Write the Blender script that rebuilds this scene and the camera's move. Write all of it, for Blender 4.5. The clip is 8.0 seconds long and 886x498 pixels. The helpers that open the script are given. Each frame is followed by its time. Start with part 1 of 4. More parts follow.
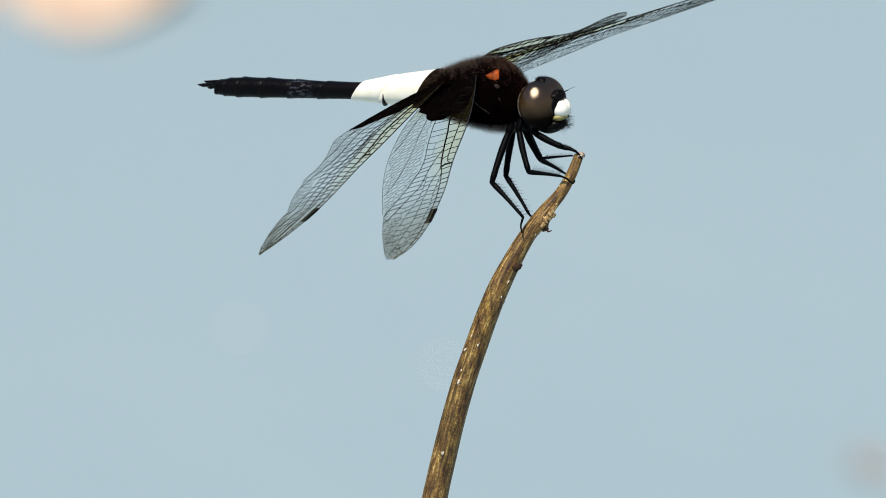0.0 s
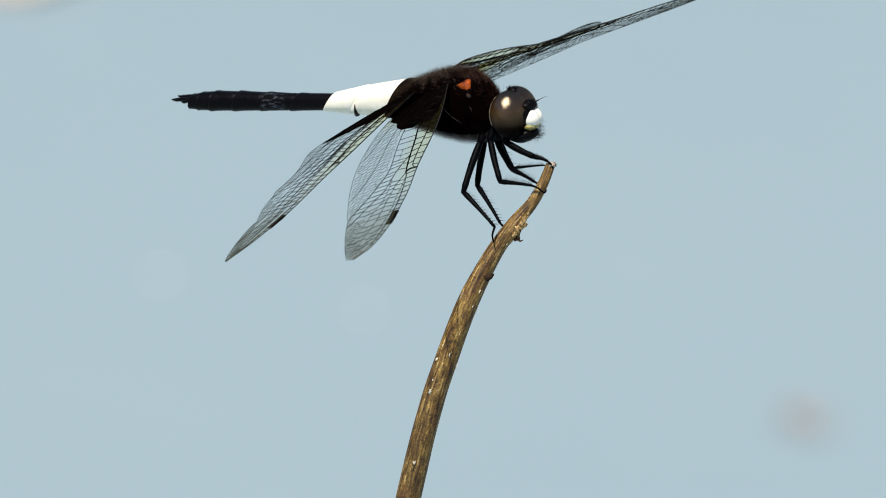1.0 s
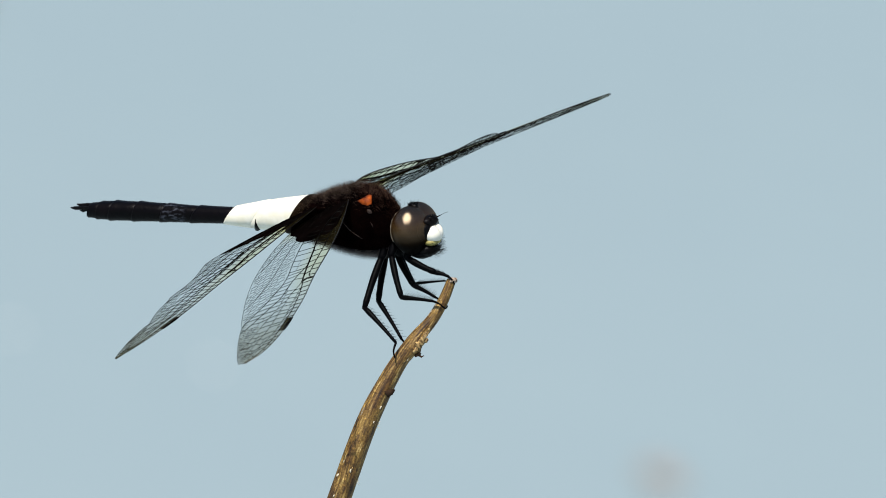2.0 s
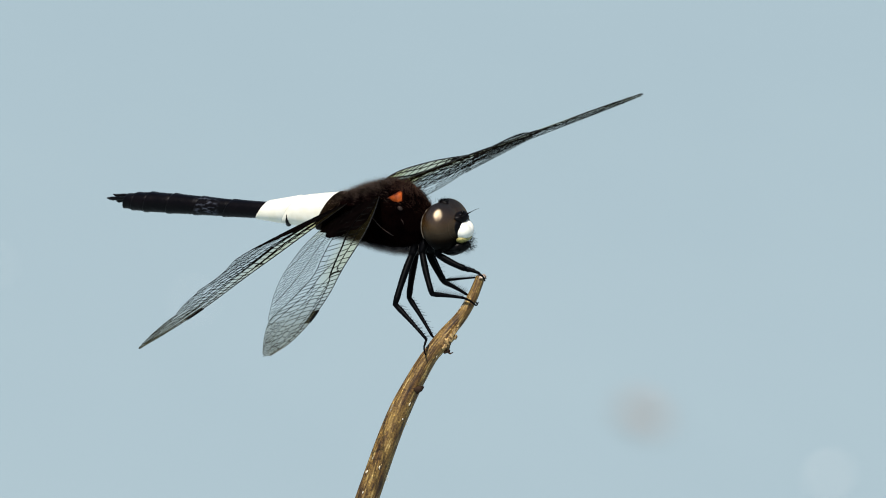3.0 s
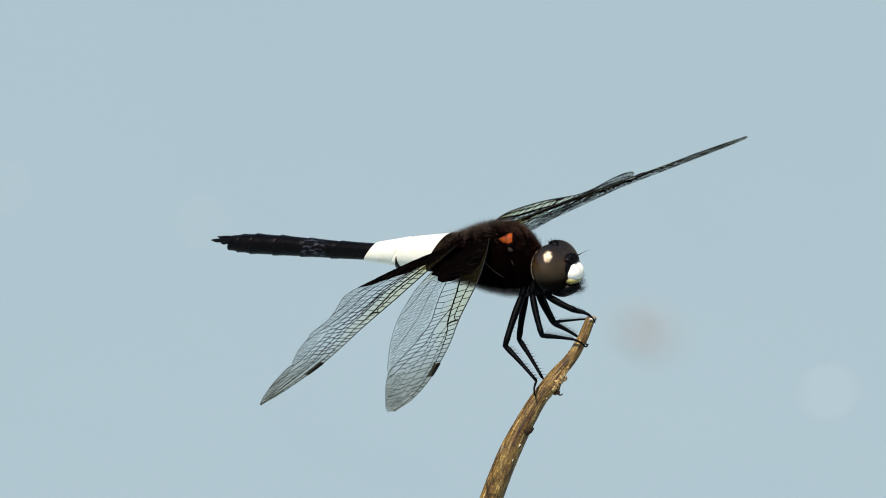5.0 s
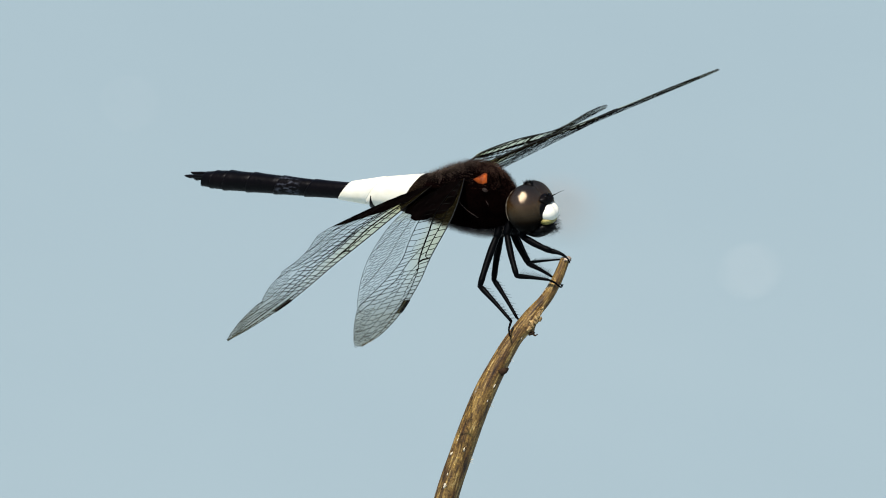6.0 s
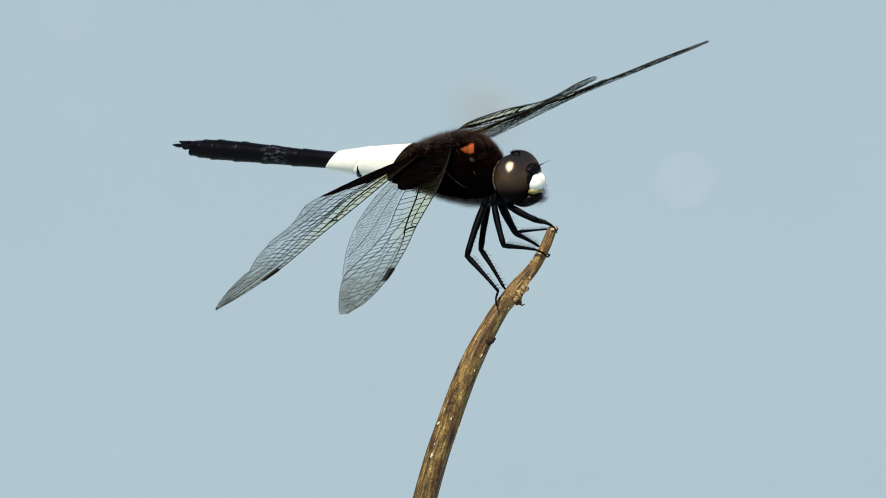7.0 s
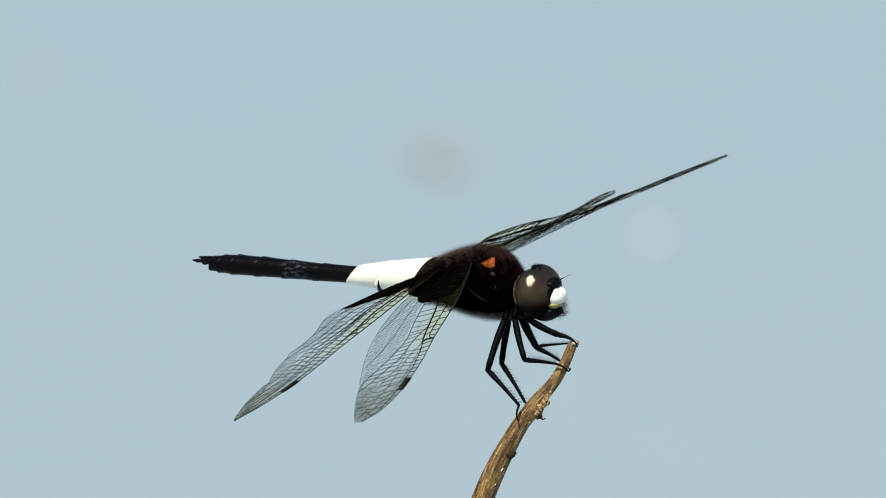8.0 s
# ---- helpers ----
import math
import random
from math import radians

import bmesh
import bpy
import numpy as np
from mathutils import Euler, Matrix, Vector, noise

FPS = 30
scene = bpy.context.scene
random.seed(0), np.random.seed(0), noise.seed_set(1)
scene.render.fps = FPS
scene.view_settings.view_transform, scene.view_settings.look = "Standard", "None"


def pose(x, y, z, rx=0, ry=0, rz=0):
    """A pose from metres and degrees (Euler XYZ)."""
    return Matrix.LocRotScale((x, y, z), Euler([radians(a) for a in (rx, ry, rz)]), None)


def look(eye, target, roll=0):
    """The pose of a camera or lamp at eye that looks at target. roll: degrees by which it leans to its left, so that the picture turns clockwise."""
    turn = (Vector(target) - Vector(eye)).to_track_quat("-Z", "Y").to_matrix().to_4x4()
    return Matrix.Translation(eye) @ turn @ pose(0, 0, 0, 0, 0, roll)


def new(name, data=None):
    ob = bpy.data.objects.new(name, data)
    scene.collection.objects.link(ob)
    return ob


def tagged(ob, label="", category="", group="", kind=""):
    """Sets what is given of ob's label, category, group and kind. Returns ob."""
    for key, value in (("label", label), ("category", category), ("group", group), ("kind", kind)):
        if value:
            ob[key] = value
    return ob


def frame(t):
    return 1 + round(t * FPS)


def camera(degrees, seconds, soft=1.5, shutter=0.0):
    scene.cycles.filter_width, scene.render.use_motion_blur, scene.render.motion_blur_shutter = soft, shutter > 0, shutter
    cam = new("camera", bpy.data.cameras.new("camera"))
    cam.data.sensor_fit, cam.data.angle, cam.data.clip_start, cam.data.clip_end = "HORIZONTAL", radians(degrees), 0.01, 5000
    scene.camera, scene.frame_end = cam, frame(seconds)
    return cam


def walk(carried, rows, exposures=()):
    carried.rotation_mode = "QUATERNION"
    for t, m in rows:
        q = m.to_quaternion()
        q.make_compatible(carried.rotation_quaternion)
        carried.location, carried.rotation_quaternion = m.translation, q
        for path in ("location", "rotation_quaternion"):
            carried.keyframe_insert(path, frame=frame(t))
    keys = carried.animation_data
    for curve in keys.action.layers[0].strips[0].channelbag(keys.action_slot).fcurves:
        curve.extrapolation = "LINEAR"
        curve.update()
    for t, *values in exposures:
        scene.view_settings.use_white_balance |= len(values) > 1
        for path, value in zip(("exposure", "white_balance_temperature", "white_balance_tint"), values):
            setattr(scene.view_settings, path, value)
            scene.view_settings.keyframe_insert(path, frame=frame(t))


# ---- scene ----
MM = 0.001
TILT = 18.0                                  # the lens looks down at the pond by this angle
PERCH = Vector((0.0, 0.0, 0.80))             # tip of the dead stalk
EYE = PERCH - 3.0 * Vector((0, math.cos(radians(TILT)), -math.sin(radians(TILT))))

# ---- camera: a long lens on a fixed spot of the bank, panned and tilted by a little ----
cam = camera(1.833, 8.0, soft=0.95, shutter=0.12)
cam.data.dof.use_dof = True
cam.data.dof.focus_distance = 3.0
cam.data.dof.aperture_fstop = 88.0
AIM = [  # seconds, pan, tilt
    (0.0, 0.2864, -0.1934), (0.1, 0.2940, -0.2104), (0.2, 0.2950, -0.2244), (0.3, 0.2917, -0.2362), (0.4, 0.2861, -0.2432), (0.5, 0.2793, -0.2453),
    (0.6, 0.2699, -0.2417), (0.7, 0.2613, -0.2333), (0.8, 0.2516, -0.2204), (0.9, 0.2403, -0.1946), (1.0, 0.2274, -0.1736), (1.1, 0.2092, -0.1391),
    (1.2, 0.1891, -0.1024), (1.3, 0.1658, -0.0555), (1.4, 0.1209, -0.0129), (1.5, 0.0627, 0.0179), (1.6, 0.0280, 0.0461), (1.7, 0.0125, 0.0717),
    (2.8, 0.0769, 0.0394), (3.0, 0.0823, 0.0590), (3.2, 0.0917, 0.0913), (3.4, 0.1108, 0.1214), (3.5, 0.1236, 0.1342), (3.6, 0.1406, 0.1410),
    (3.7, 0.1613, 0.1465), (3.8, 0.1801, 0.1532), (4.0, 0.2149, 0.1557), (4.2, 0.2432, 0.1543), (5.3, 0.3156, 0.1309), (5.5, 0.3069, 0.0921),
    (5.6, 0.2972, 0.0659), (5.7, 0.2871, 0.0436), (5.8, 0.2758, 0.0226), (6.0, 0.2578, 0.0215), (6.1, 0.2470, 0.0401), (6.2, 0.2393, 0.0515),
    (6.3, 0.2320, 0.0531), (6.4, 0.2256, 0.0167), (6.5, 0.2201, -0.0233), (6.6, 0.2193, -0.0401), (6.7, 0.2180, -0.0515), (6.8, 0.2192, -0.0546),
    (7.0, 0.2309, -0.0411), (7.2, 0.2452, 0.0000), (7.4, 0.2642, 0.0575), (7.5, 0.2685, 0.0859), (7.7, 0.2728, 0.1432), (8.0, 0.2739, 0.1951),
]
walk(cam, [(t, pose(*EYE, 90 - TILT + tilt, 0, pan / math.cos(radians(TILT)))) for t, pan, tilt in AIM])

# ---- light ----
SUN = Vector((-0.18, -0.36, 0.92)).normalized()
world = bpy.data.worlds.new("sky")
scene.world = world
world.use_nodes = True
sky = world.node_tree.nodes.new("ShaderNodeTexSky")
sky.sky_type = "NISHITA"
sky.sun_disc = False
sky.sun_elevation = math.asin(SUN.z)
sky.sun_rotation = math.atan2(SUN.x, SUN.y)
back = world.node_tree.nodes["Background"]
back.inputs["Strength"].default_value = 0.10
world.node_tree.links.new(sky.outputs[0], back.inputs["Color"])
sun = new("sun", bpy.data.lights.new("sun", "SUN"))
sun.data.energy = 5.0
sun.data.angle = radians(0.53)
sun.data.color = (1.0, 0.95, 0.87)
sun.matrix_world = look(PERCH + 5 * SUN, PERCH)


# ---- materials ----
def material(name, rough=0.5, metal=0.0, spec=0.5):
    m = bpy.data.materials.new(name)
    m.use_nodes = True
    b = m.node_tree.nodes["Principled BSDF"]
    b.inputs["Roughness"].default_value = rough
    b.inputs["Metallic"].default_value = metal
    b.inputs["Specular IOR Level"].default_value = spec
    return m, m.node_tree.nodes, m.node_tree.links, b


def noisy(nodes, links, coord, scale, detail=4.0, stretch=(1, 1, 1)):
    mp = nodes.new("ShaderNodeMapping")
    mp.inputs["Scale"].default_value = stretch
    links.new(coord, mp.inputs["Vector"])
    n = nodes.new("ShaderNodeTexNoise")
    n.inputs["Scale"].default_value = scale
    n.inputs["Detail"].default_value = detail
    links.new(mp.outputs[0], n.inputs["Vector"])
    return n.outputs["Fac"]


def ramp(nodes, links, fac, stops):
    r = nodes.new("ShaderNodeValToRGB")
    while len(r.color_ramp.elements) < len(stops):
        r.color_ramp.elements.new(0.5)
    for e, (p, c) in zip(r.color_ramp.elements, stops):
        e.position, e.color = p, (*c, 1.0)
    links.new(fac, r.inputs[0])
    return r.outputs[0]


def bump(nodes, links, fac, shader, strength, distance):
    b = nodes.new("ShaderNodeBump")
    b.inputs["Strength"].default_value = strength
    b.inputs["Distance"].default_value = distance
    links.new(fac, b.inputs["Height"])
    links.new(b.outputs[0], shader.inputs["Normal"])


def cuticle(name, low, high, rough=0.45, scale=900, stretch=(1, 1, 1), depth=0.00006, spec=0.5):
    """Insect shell: mottled at two scales with a fine relief."""
    m, n, l, b = material(name, rough, 0.0, spec)
    c = n.new("ShaderNodeTexCoord").outputs["Object"]
    f = noisy(n, l, c, scale, 5, stretch)
    l.new(ramp(n, l, f, [(0.35, low), (0.68, high)]), b.inputs["Base Color"])
    bump(n, l, noisy(n, l, c, scale * 4, 3, stretch), b, 0.5, depth)
    return m


BLACK = cuticle("black_cuticle", (0.001, 0.0008, 0.001), (0.004, 0.0025, 0.0025), 0.4, spec=0.12)
LEG = cuticle("leg_cuticle", (0.0006, 0.0007, 0.0011), (0.0017, 0.0019, 0.0027), 0.45, 1500, spec=0.04)
BROWN = cuticle("brown_cuticle", (0.0006, 0.0004, 0.0005), (0.004, 0.0015, 0.0013), 0.7, 500, spec=0.0)
TAN = cuticle("dark_tan_cuticle", (0.004, 0.0024, 0.0012), (0.014, 0.008, 0.004), 0.6, 700, spec=0.02)
WHITE = cuticle("white_cuticle", (0.82, 0.78, 0.63), (0.91, 0.88, 0.77), 0.55, 600, (1, 1, 1), 0.00003, 0.2)
IVORY = cuticle("ivory_cuticle", (0.93, 0.88, 0.72), (0.96, 0.93, 0.82), 0.5, 600, (1, 1, 1), 0.00003, 0.2)
YELLOW = cuticle("yellow_cuticle", (0.25, 0.21, 0.05), (0.46, 0.40, 0.14), 0.5, 800)
ORANGE = cuticle("orange_cuticle", (0.05, 0.006, 0.0015), (0.50, 0.095, 0.010), 0.6, 1500, spec=0.2)
PALE = cuticle("pale_cuticle", (0.018, 0.011, 0.009), (0.055, 0.038, 0.032), 0.55, 900, spec=0.2)
RIM = cuticle("eye_rim", (0.012, 0.008, 0.006), (0.30, 0.25, 0.19), 0.5, 1500, spec=0.2)
NET = cuticle("net_vein", (0.003, 0.003, 0.003), (0.010, 0.010, 0.009), 0.6, spec=0.0)
STIGMA = cuticle("stigma", (0.002, 0.002, 0.002), (0.007, 0.007, 0.008), 0.6, spec=0.0)
VEIN = cuticle("vein", (0.002, 0.002, 0.002), (0.007, 0.007, 0.0065), 0.6, spec=0.0)
PATCHED = cuticle("wing_patch", (0.0006, 0.0004, 0.0004), (0.0027, 0.0017, 0.0016), 0.7, 420, spec=0.0)
FUR = cuticle("fur", (0.024, 0.017, 0.013), (0.24, 0.172, 0.132), 0.8, spec=0.0)
# near-black copy of the fur: the shaded flanks are put into its colour
SHADEFUR = cuticle("shaded_fur", (0.0006, 0.0004, 0.0005), (0.003, 0.0015, 0.0015), 0.8, spec=0.0)
COSTA = cuticle("front_vein", (0.005, 0.0045, 0.0045), (0.022, 0.020, 0.018), 0.34, spec=0.25)
RUST = cuticle("ruddy_fur", (0.016, 0.008, 0.0055), (0.14, 0.078, 0.054), 0.8, spec=0.0)
GREYFUR = cuticle("grey_fur", (0.05, 0.046, 0.045), (0.20, 0.18, 0.17), 0.8, spec=0.1)


def make_tail_shell():
    """Black abdomen shell with a chalky, scratched bloom on one ring."""
    m, n, l, b = material("dusted_black_cuticle", 0.42, 0.0, 0.09)
    c = n.new("ShaderNodeTexCoord").outputs["Object"]
    dark = ramp(n, l, noisy(n, l, c, 700, 5, (0.4, 1, 1)), [(0.35, (0.0006, 0.0005, 0.0010)), (0.7, (0.0028, 0.0017, 0.0024))])
    x = n.new("ShaderNodeSeparateXYZ")
    l.new(c, x.inputs[0])
    far = n.new("ShaderNodeMath")
    far.operation = "ADD"
    far.inputs[1].default_value = 0.0158
    l.new(x.outputs[0], far.inputs[0])
    size = n.new("ShaderNodeMath")
    size.operation = "ABSOLUTE"
    l.new(far.outputs[0], size.inputs[0])
    near = n.new("ShaderNodeMapRange")
    near.inputs["From Min"].default_value, near.inputs["From Max"].default_value = 0.0018, 0.0006
    l.new(size.outputs[0], near.inputs["Value"])
    grain = n.new("ShaderNodeMapRange")
    grain.inputs["From Min"].default_value, grain.inputs["From Max"].default_value = 0.50, 0.80
    l.new(noisy(n, l, c, 3000, 9, (0.5, 1, 1)), grain.inputs["Value"])
    both = n.new("ShaderNodeMath")
    both.operation = "MULTIPLY"
    l.new(near.outputs[0], both.inputs[0])
    l.new(grain.outputs[0], both.inputs[1])
    mix = n.new("ShaderNodeMix")
    mix.data_type = "RGBA"
    l.new(both.outputs[0], mix.inputs["Factor"])
    l.new(dark, mix.inputs[6])
    mix.inputs[7].default_value = (0.10, 0.11, 0.14, 1)
    l.new(mix.outputs[2], b.inputs["Base Color"])
    bump(n, l, noisy(n, l, c, 1800, 5), b, 0.8, 0.00009)
    return m


TAIL = make_tail_shell()


def make_eye():
    """Compound eye: warm brown on its upper half, black below, with a broad waxy gloss above."""
    m, n, l, b = material("compound_eye", 0.5, 0.0, 0.03)
    c = n.new("ShaderNodeTexCoord").outputs["Object"]
    s = n.new("ShaderNodeSeparateXYZ")
    l.new(c, s.inputs[0])
    g = n.new("ShaderNodeMapRange")
    g.inputs["From Min"].default_value, g.inputs["From Max"].default_value = -0.0026, 0.0026
    l.new(s.outputs[2], g.inputs["Value"])
    l.new(ramp(n, l, g.outputs[0], [(0.0, (0.001, 0.0006, 0.0004)), (0.22, (0.0016, 0.0009, 0.0005)), (0.45, (0.016, 0.0075, 0.0022)), (0.66, (0.042, 0.021, 0.0056)), (0.76, (0.026, 0.012, 0.0035)),
                                    (1.0, (0.006, 0.004, 0.003))]), b.inputs["Base Color"])
    wax = n.new("ShaderNodeBsdfAnisotropic")
    wax.distribution = "BECKMANN"
    wax.inputs["Roughness"].default_value = 0.22
    wax.inputs["Color"].default_value = (1.0, 0.80, 0.57, 1)
    much = n.new("ShaderNodeMapRange")
    much.inputs["From Min"].default_value, much.inputs["From Max"].default_value = 0.30, 0.84
    much.inputs["To Min"].default_value, much.inputs["To Max"].default_value = 0.001, 0.145
    l.new(g.outputs[0], much.inputs["Value"])
    mix = n.new("ShaderNodeMixShader")
    l.new(much.outputs[0], mix.inputs[0])
    l.new(b.outputs[0], mix.inputs[1])
    l.new(wax.outputs[0], mix.inputs[2])
    l.new(mix.outputs[0], n["Material Output"].inputs["Surface"])
    return m


EYE_SHELL = make_eye()


def make_membrane():
    """Clear wing film: mostly see-through, smoky towards the tip, amber along the front edge, with a sheen."""
    m, n, l, b = material("wing_membrane", 0.45, 0.0, 0.06)
    c = n.new("ShaderNodeTexCoord").outputs["UV"]
    s = n.new("ShaderNodeSeparateXYZ")
    l.new(c, s.inputs[0])
    amber = n.new("ShaderNodeMapRange")
    amber.inputs["From Min"].default_value, amber.inputs["From Max"].default_value = 0.36, 0.16
    l.new(s.outputs[1], amber.inputs["Value"])
    tint = n.new("ShaderNodeMix")
    tint.data_type = "RGBA"
    tint.inputs[6].default_value = (0.95, 0.96, 0.95, 1)
    tint.inputs[7].default_value = (0.99, 0.94, 0.72, 1)
    fade = n.new("ShaderNodeMapRange")
    fade.inputs["From Min"].default_value, fade.inputs["From Max"].default_value = 0.70, 0.42
    l.new(s.outputs[0], fade.inputs["Value"])
    strip = n.new("ShaderNodeMath")
    strip.operation = "MULTIPLY"
    l.new(amber.outputs[0], strip.inputs[0])
    l.new(fade.outputs[0], strip.inputs[1])
    l.new(strip.outputs[0], tint.inputs["Factor"])
    root = n.new("ShaderNodeMapRange")
    root.inputs["From Min"].default_value, root.inputs["From Max"].default_value = 0.24, 0.07
    l.new(s.outputs[0], root.inputs["Value"])
    base = n.new("ShaderNodeMix")
    base.data_type = "RGBA"
    l.new(root.outputs[0], base.inputs["Factor"])
    l.new(tint.outputs[2], base.inputs[6])
    base.inputs[7].default_value = (0.78, 0.63, 0.20, 1)
    clear = n.new("ShaderNodeBsdfTransparent")
    l.new(base.outputs[2], clear.inputs["Color"])
    smoke = n.new("ShaderNodeMapRange")
    smoke.inputs["From Min"].default_value, smoke.inputs["From Max"].default_value = 0.60, 0.84
    smoke.inputs["To Min"].default_value, smoke.inputs["To Max"].default_value = 0.010, 0.52
    l.new(s.outputs[0], smoke.inputs["Value"])
    body = n.new("ShaderNodeMath")
    body.operation = "MULTIPLY_ADD"
    l.new(strip.outputs[0], body.inputs[0])
    body.inputs[1].default_value = 0.008
    l.new(smoke.outputs[0], body.inputs[2])
    grain = noisy(n, l, n.new("ShaderNodeTexCoord").outputs["Object"], 700, 4)
    hue = n.new("ShaderNodeMix")
    hue.data_type = "RGBA"
    l.new(strip.outputs[0], hue.inputs["Factor"])
    l.new(ramp(n, l, grain, [(0.3, (0.050, 0.052, 0.028)), (0.7, (0.10, 0.10, 0.052))]), hue.inputs[6])
    hue.inputs[7].default_value = (0.36, 0.30, 0.13, 1)
    l.new(hue.outputs[2], b.inputs["Base Color"])
    mix = n.new("ShaderNodeMixShader")
    l.new(body.outputs[0], mix.inputs[0])
    l.new(clear.outputs[0], mix.inputs[1])
    l.new(b.outputs[0], mix.inputs[2])
    l.new(mix.outputs[0], n["Material Output"].inputs["Surface"])
    return m


MEMBRANE = make_membrane()


def make_stalk():
    """Dead stalk: ochre fibres with dark brown streaks and pale scuffs, running lengthwise."""
    m, n, l, b = material("dry_stalk", 0.6, 0.0, 0.45)
    c = n.new("ShaderNodeTexCoord").outputs["UV"]
    fibre = noisy(n, l, c, 1.0, 12, (30, 460, 1))
    blot = noisy(n, l, c, 1.0, 10, (9, 250, 1))
    a = ramp(n, l, fibre, [(0.30, (0.040, 0.020, 0.006)), (0.45, (0.145, 0.080, 0.018)), (0.58, (0.28, 0.168, 0.038)), (0.76, (0.62, 0.46, 0.20))])
    d = ramp(n, l, blot, [(0.36, (0.42, 0.33, 0.25)), (0.58, (1, 1, 1))])
    mul = n.new("ShaderNodeMix")
    mul.data_type, mul.blend_type = "RGBA", "MULTIPLY"
    mul.inputs["Factor"].default_value = 1.0
    l.new(a, mul.inputs[6])
    l.new(d, mul.inputs[7])
    speck = noisy(n, l, n.new("ShaderNodeTexCoord").outputs["Object"], 4200, 3)
    dots = ramp(n, l, speck, [(0.36, (0.55, 0.48, 0.38)), (0.47, (1, 1, 1)), (0.60, (1, 1, 1)), (0.70, (2.1, 2.1, 2.0))])
    dust = n.new("ShaderNodeMix")
    dust.data_type, dust.blend_type = "RGBA", "MULTIPLY"
    dust.inputs["Factor"].default_value = 1.0
    l.new(mul.outputs[2], dust.inputs[6])
    l.new(dots, dust.inputs[7])
    l.new(dust.outputs[2], b.inputs["Base Color"])
    bump(n, l, speck, b, 0.45, 0.00018)
    return m


STALK = make_stalk()
SCUFF = cuticle("pale_pith", (0.08, 0.040, 0.010), (0.62, 0.42, 0.17), 0.75, 2600, (1, 1, 1), 0.0001)
SHEATH = cuticle("papery_sheath", (0.20, 0.15, 0.085), (0.50, 0.43, 0.32), 0.7, 1800, (1, 1, 1), 0.0001)
CHALK = cuticle("chalky_scale", (0.60, 0.50, 0.34), (0.86, 0.80, 0.66), 0.5, 2600, (1, 1, 1), 0.00005)
PITH = cuticle("broken_pith", (0.16, 0.10, 0.06), (0.80, 0.66, 0.52), 0.7, 3200, (1, 1, 1), 0.0001)
SCAR = cuticle("dark_bark", (0.010, 0.006, 0.004), (0.05, 0.028, 0.016), 0.8, 900, (1, 1, 1), 0.0001, 0.1)


def make_water():
    """Silty pond: pale blue-grey, softly rippled, mirroring the sky."""
    m, n, l, b = material("pond_water", 0.18, 0.0, 0.5)
    b.inputs["IOR"].default_value = 1.33
    c = n.new("ShaderNodeTexCoord").outputs["Object"]
    l.new(ramp(n, l, noisy(n, l, c, 1.6, 3), [(0.3, (0.272, 0.353, 0.377)), (0.7, (0.292, 0.372, 0.394))]), b.inputs["Base Color"])
    bump(n, l, noisy(n, l, c, 14, 4, (1, 0.5, 1)), b, 0.25, 0.01)
    return m


WATER = make_water()
DRYLEAF = cuticle("bleached_leaf", (0.52, 0.34, 0.22), (0.74, 0.56, 0.41), 0.6, 60, (1, 1, 1), 0.0008)
BROWNLEAF = cuticle("rotten_leaf", (0.235, 0.218, 0.20), (0.36, 0.332, 0.305), 0.6, 200, (1, 1, 1), 0.0003)
PETAL = cuticle("white_fluff", (0.64, 0.65, 0.64), (0.80, 0.81, 0.80), 0.7, 300, (1, 1, 1), 0.0002)


# ---- mesh helpers ----
def part(name, bm, mat, parent=None, label="", smooth=True):
    me = bpy.data.meshes.new(name)
    bm.normal_update()
    bm.to_mesh(me)
    bm.free()
    return meshed(name, me, mat, parent, label, smooth)


def meshed(name, me, mat, parent=None, label="", smooth=True):
    me.materials.append(mat)
    me.polygons.foreach_set("use_smooth", [smooth] * len(me.polygons))
    ob = new(name, me)
    ob.parent = parent
    if label:
        tagged(ob, label)
    return ob


def ring(bm, centre, ax, ay, rx, ry, sides, power=1.0, wobble=0.0, seed=0.0):
    out = []
    for i in range(sides):
        a = 2 * math.pi * i / sides
        c, s = math.cos(a), math.sin(a)
        c, s = math.copysign(abs(c) ** power, c), math.copysign(abs(s) ** power, s)
        k = 1 + wobble * noise.noise((2.1 * c + seed, 2.1 * s, seed * 1.7))
        out.append(bm.verts.new(centre + ax * (rx * c * k) + ay * (ry * s * k)))
    return out


def skin(bm, rings, caps=True):
    for a, b in zip(rings, rings[1:]):
        for i in range(len(a)):
            j = (i + 1) % len(a)
            bm.faces.new((a[i], a[j], b[j], b[i]))
    if caps:
        bm.faces.new(rings[0][::-1])
        bm.faces.new(rings[-1])
    bmesh.ops.recalc_face_normals(bm, faces=bm.faces)


def tube(bm, points, radii, sides=10, caps=True, wobble=0.0):
    """A round limb along points (metres)."""
    pts = [Vector(p) for p in points]
    rings, up = [], Vector((0.31, 0.83, 0.46))
    for i, p in enumerate(pts):
        d = (pts[min(i + 1, len(pts) - 1)] - pts[max(i - 1, 0)]).normalized()
        ax = d.cross(up).normalized()
        rings.append(ring(bm, p, ax, d.cross(ax), radii[i], radii[i], sides, 1.0, wobble, 3.1 * i))
    skin(bm, rings, caps)
    return rings


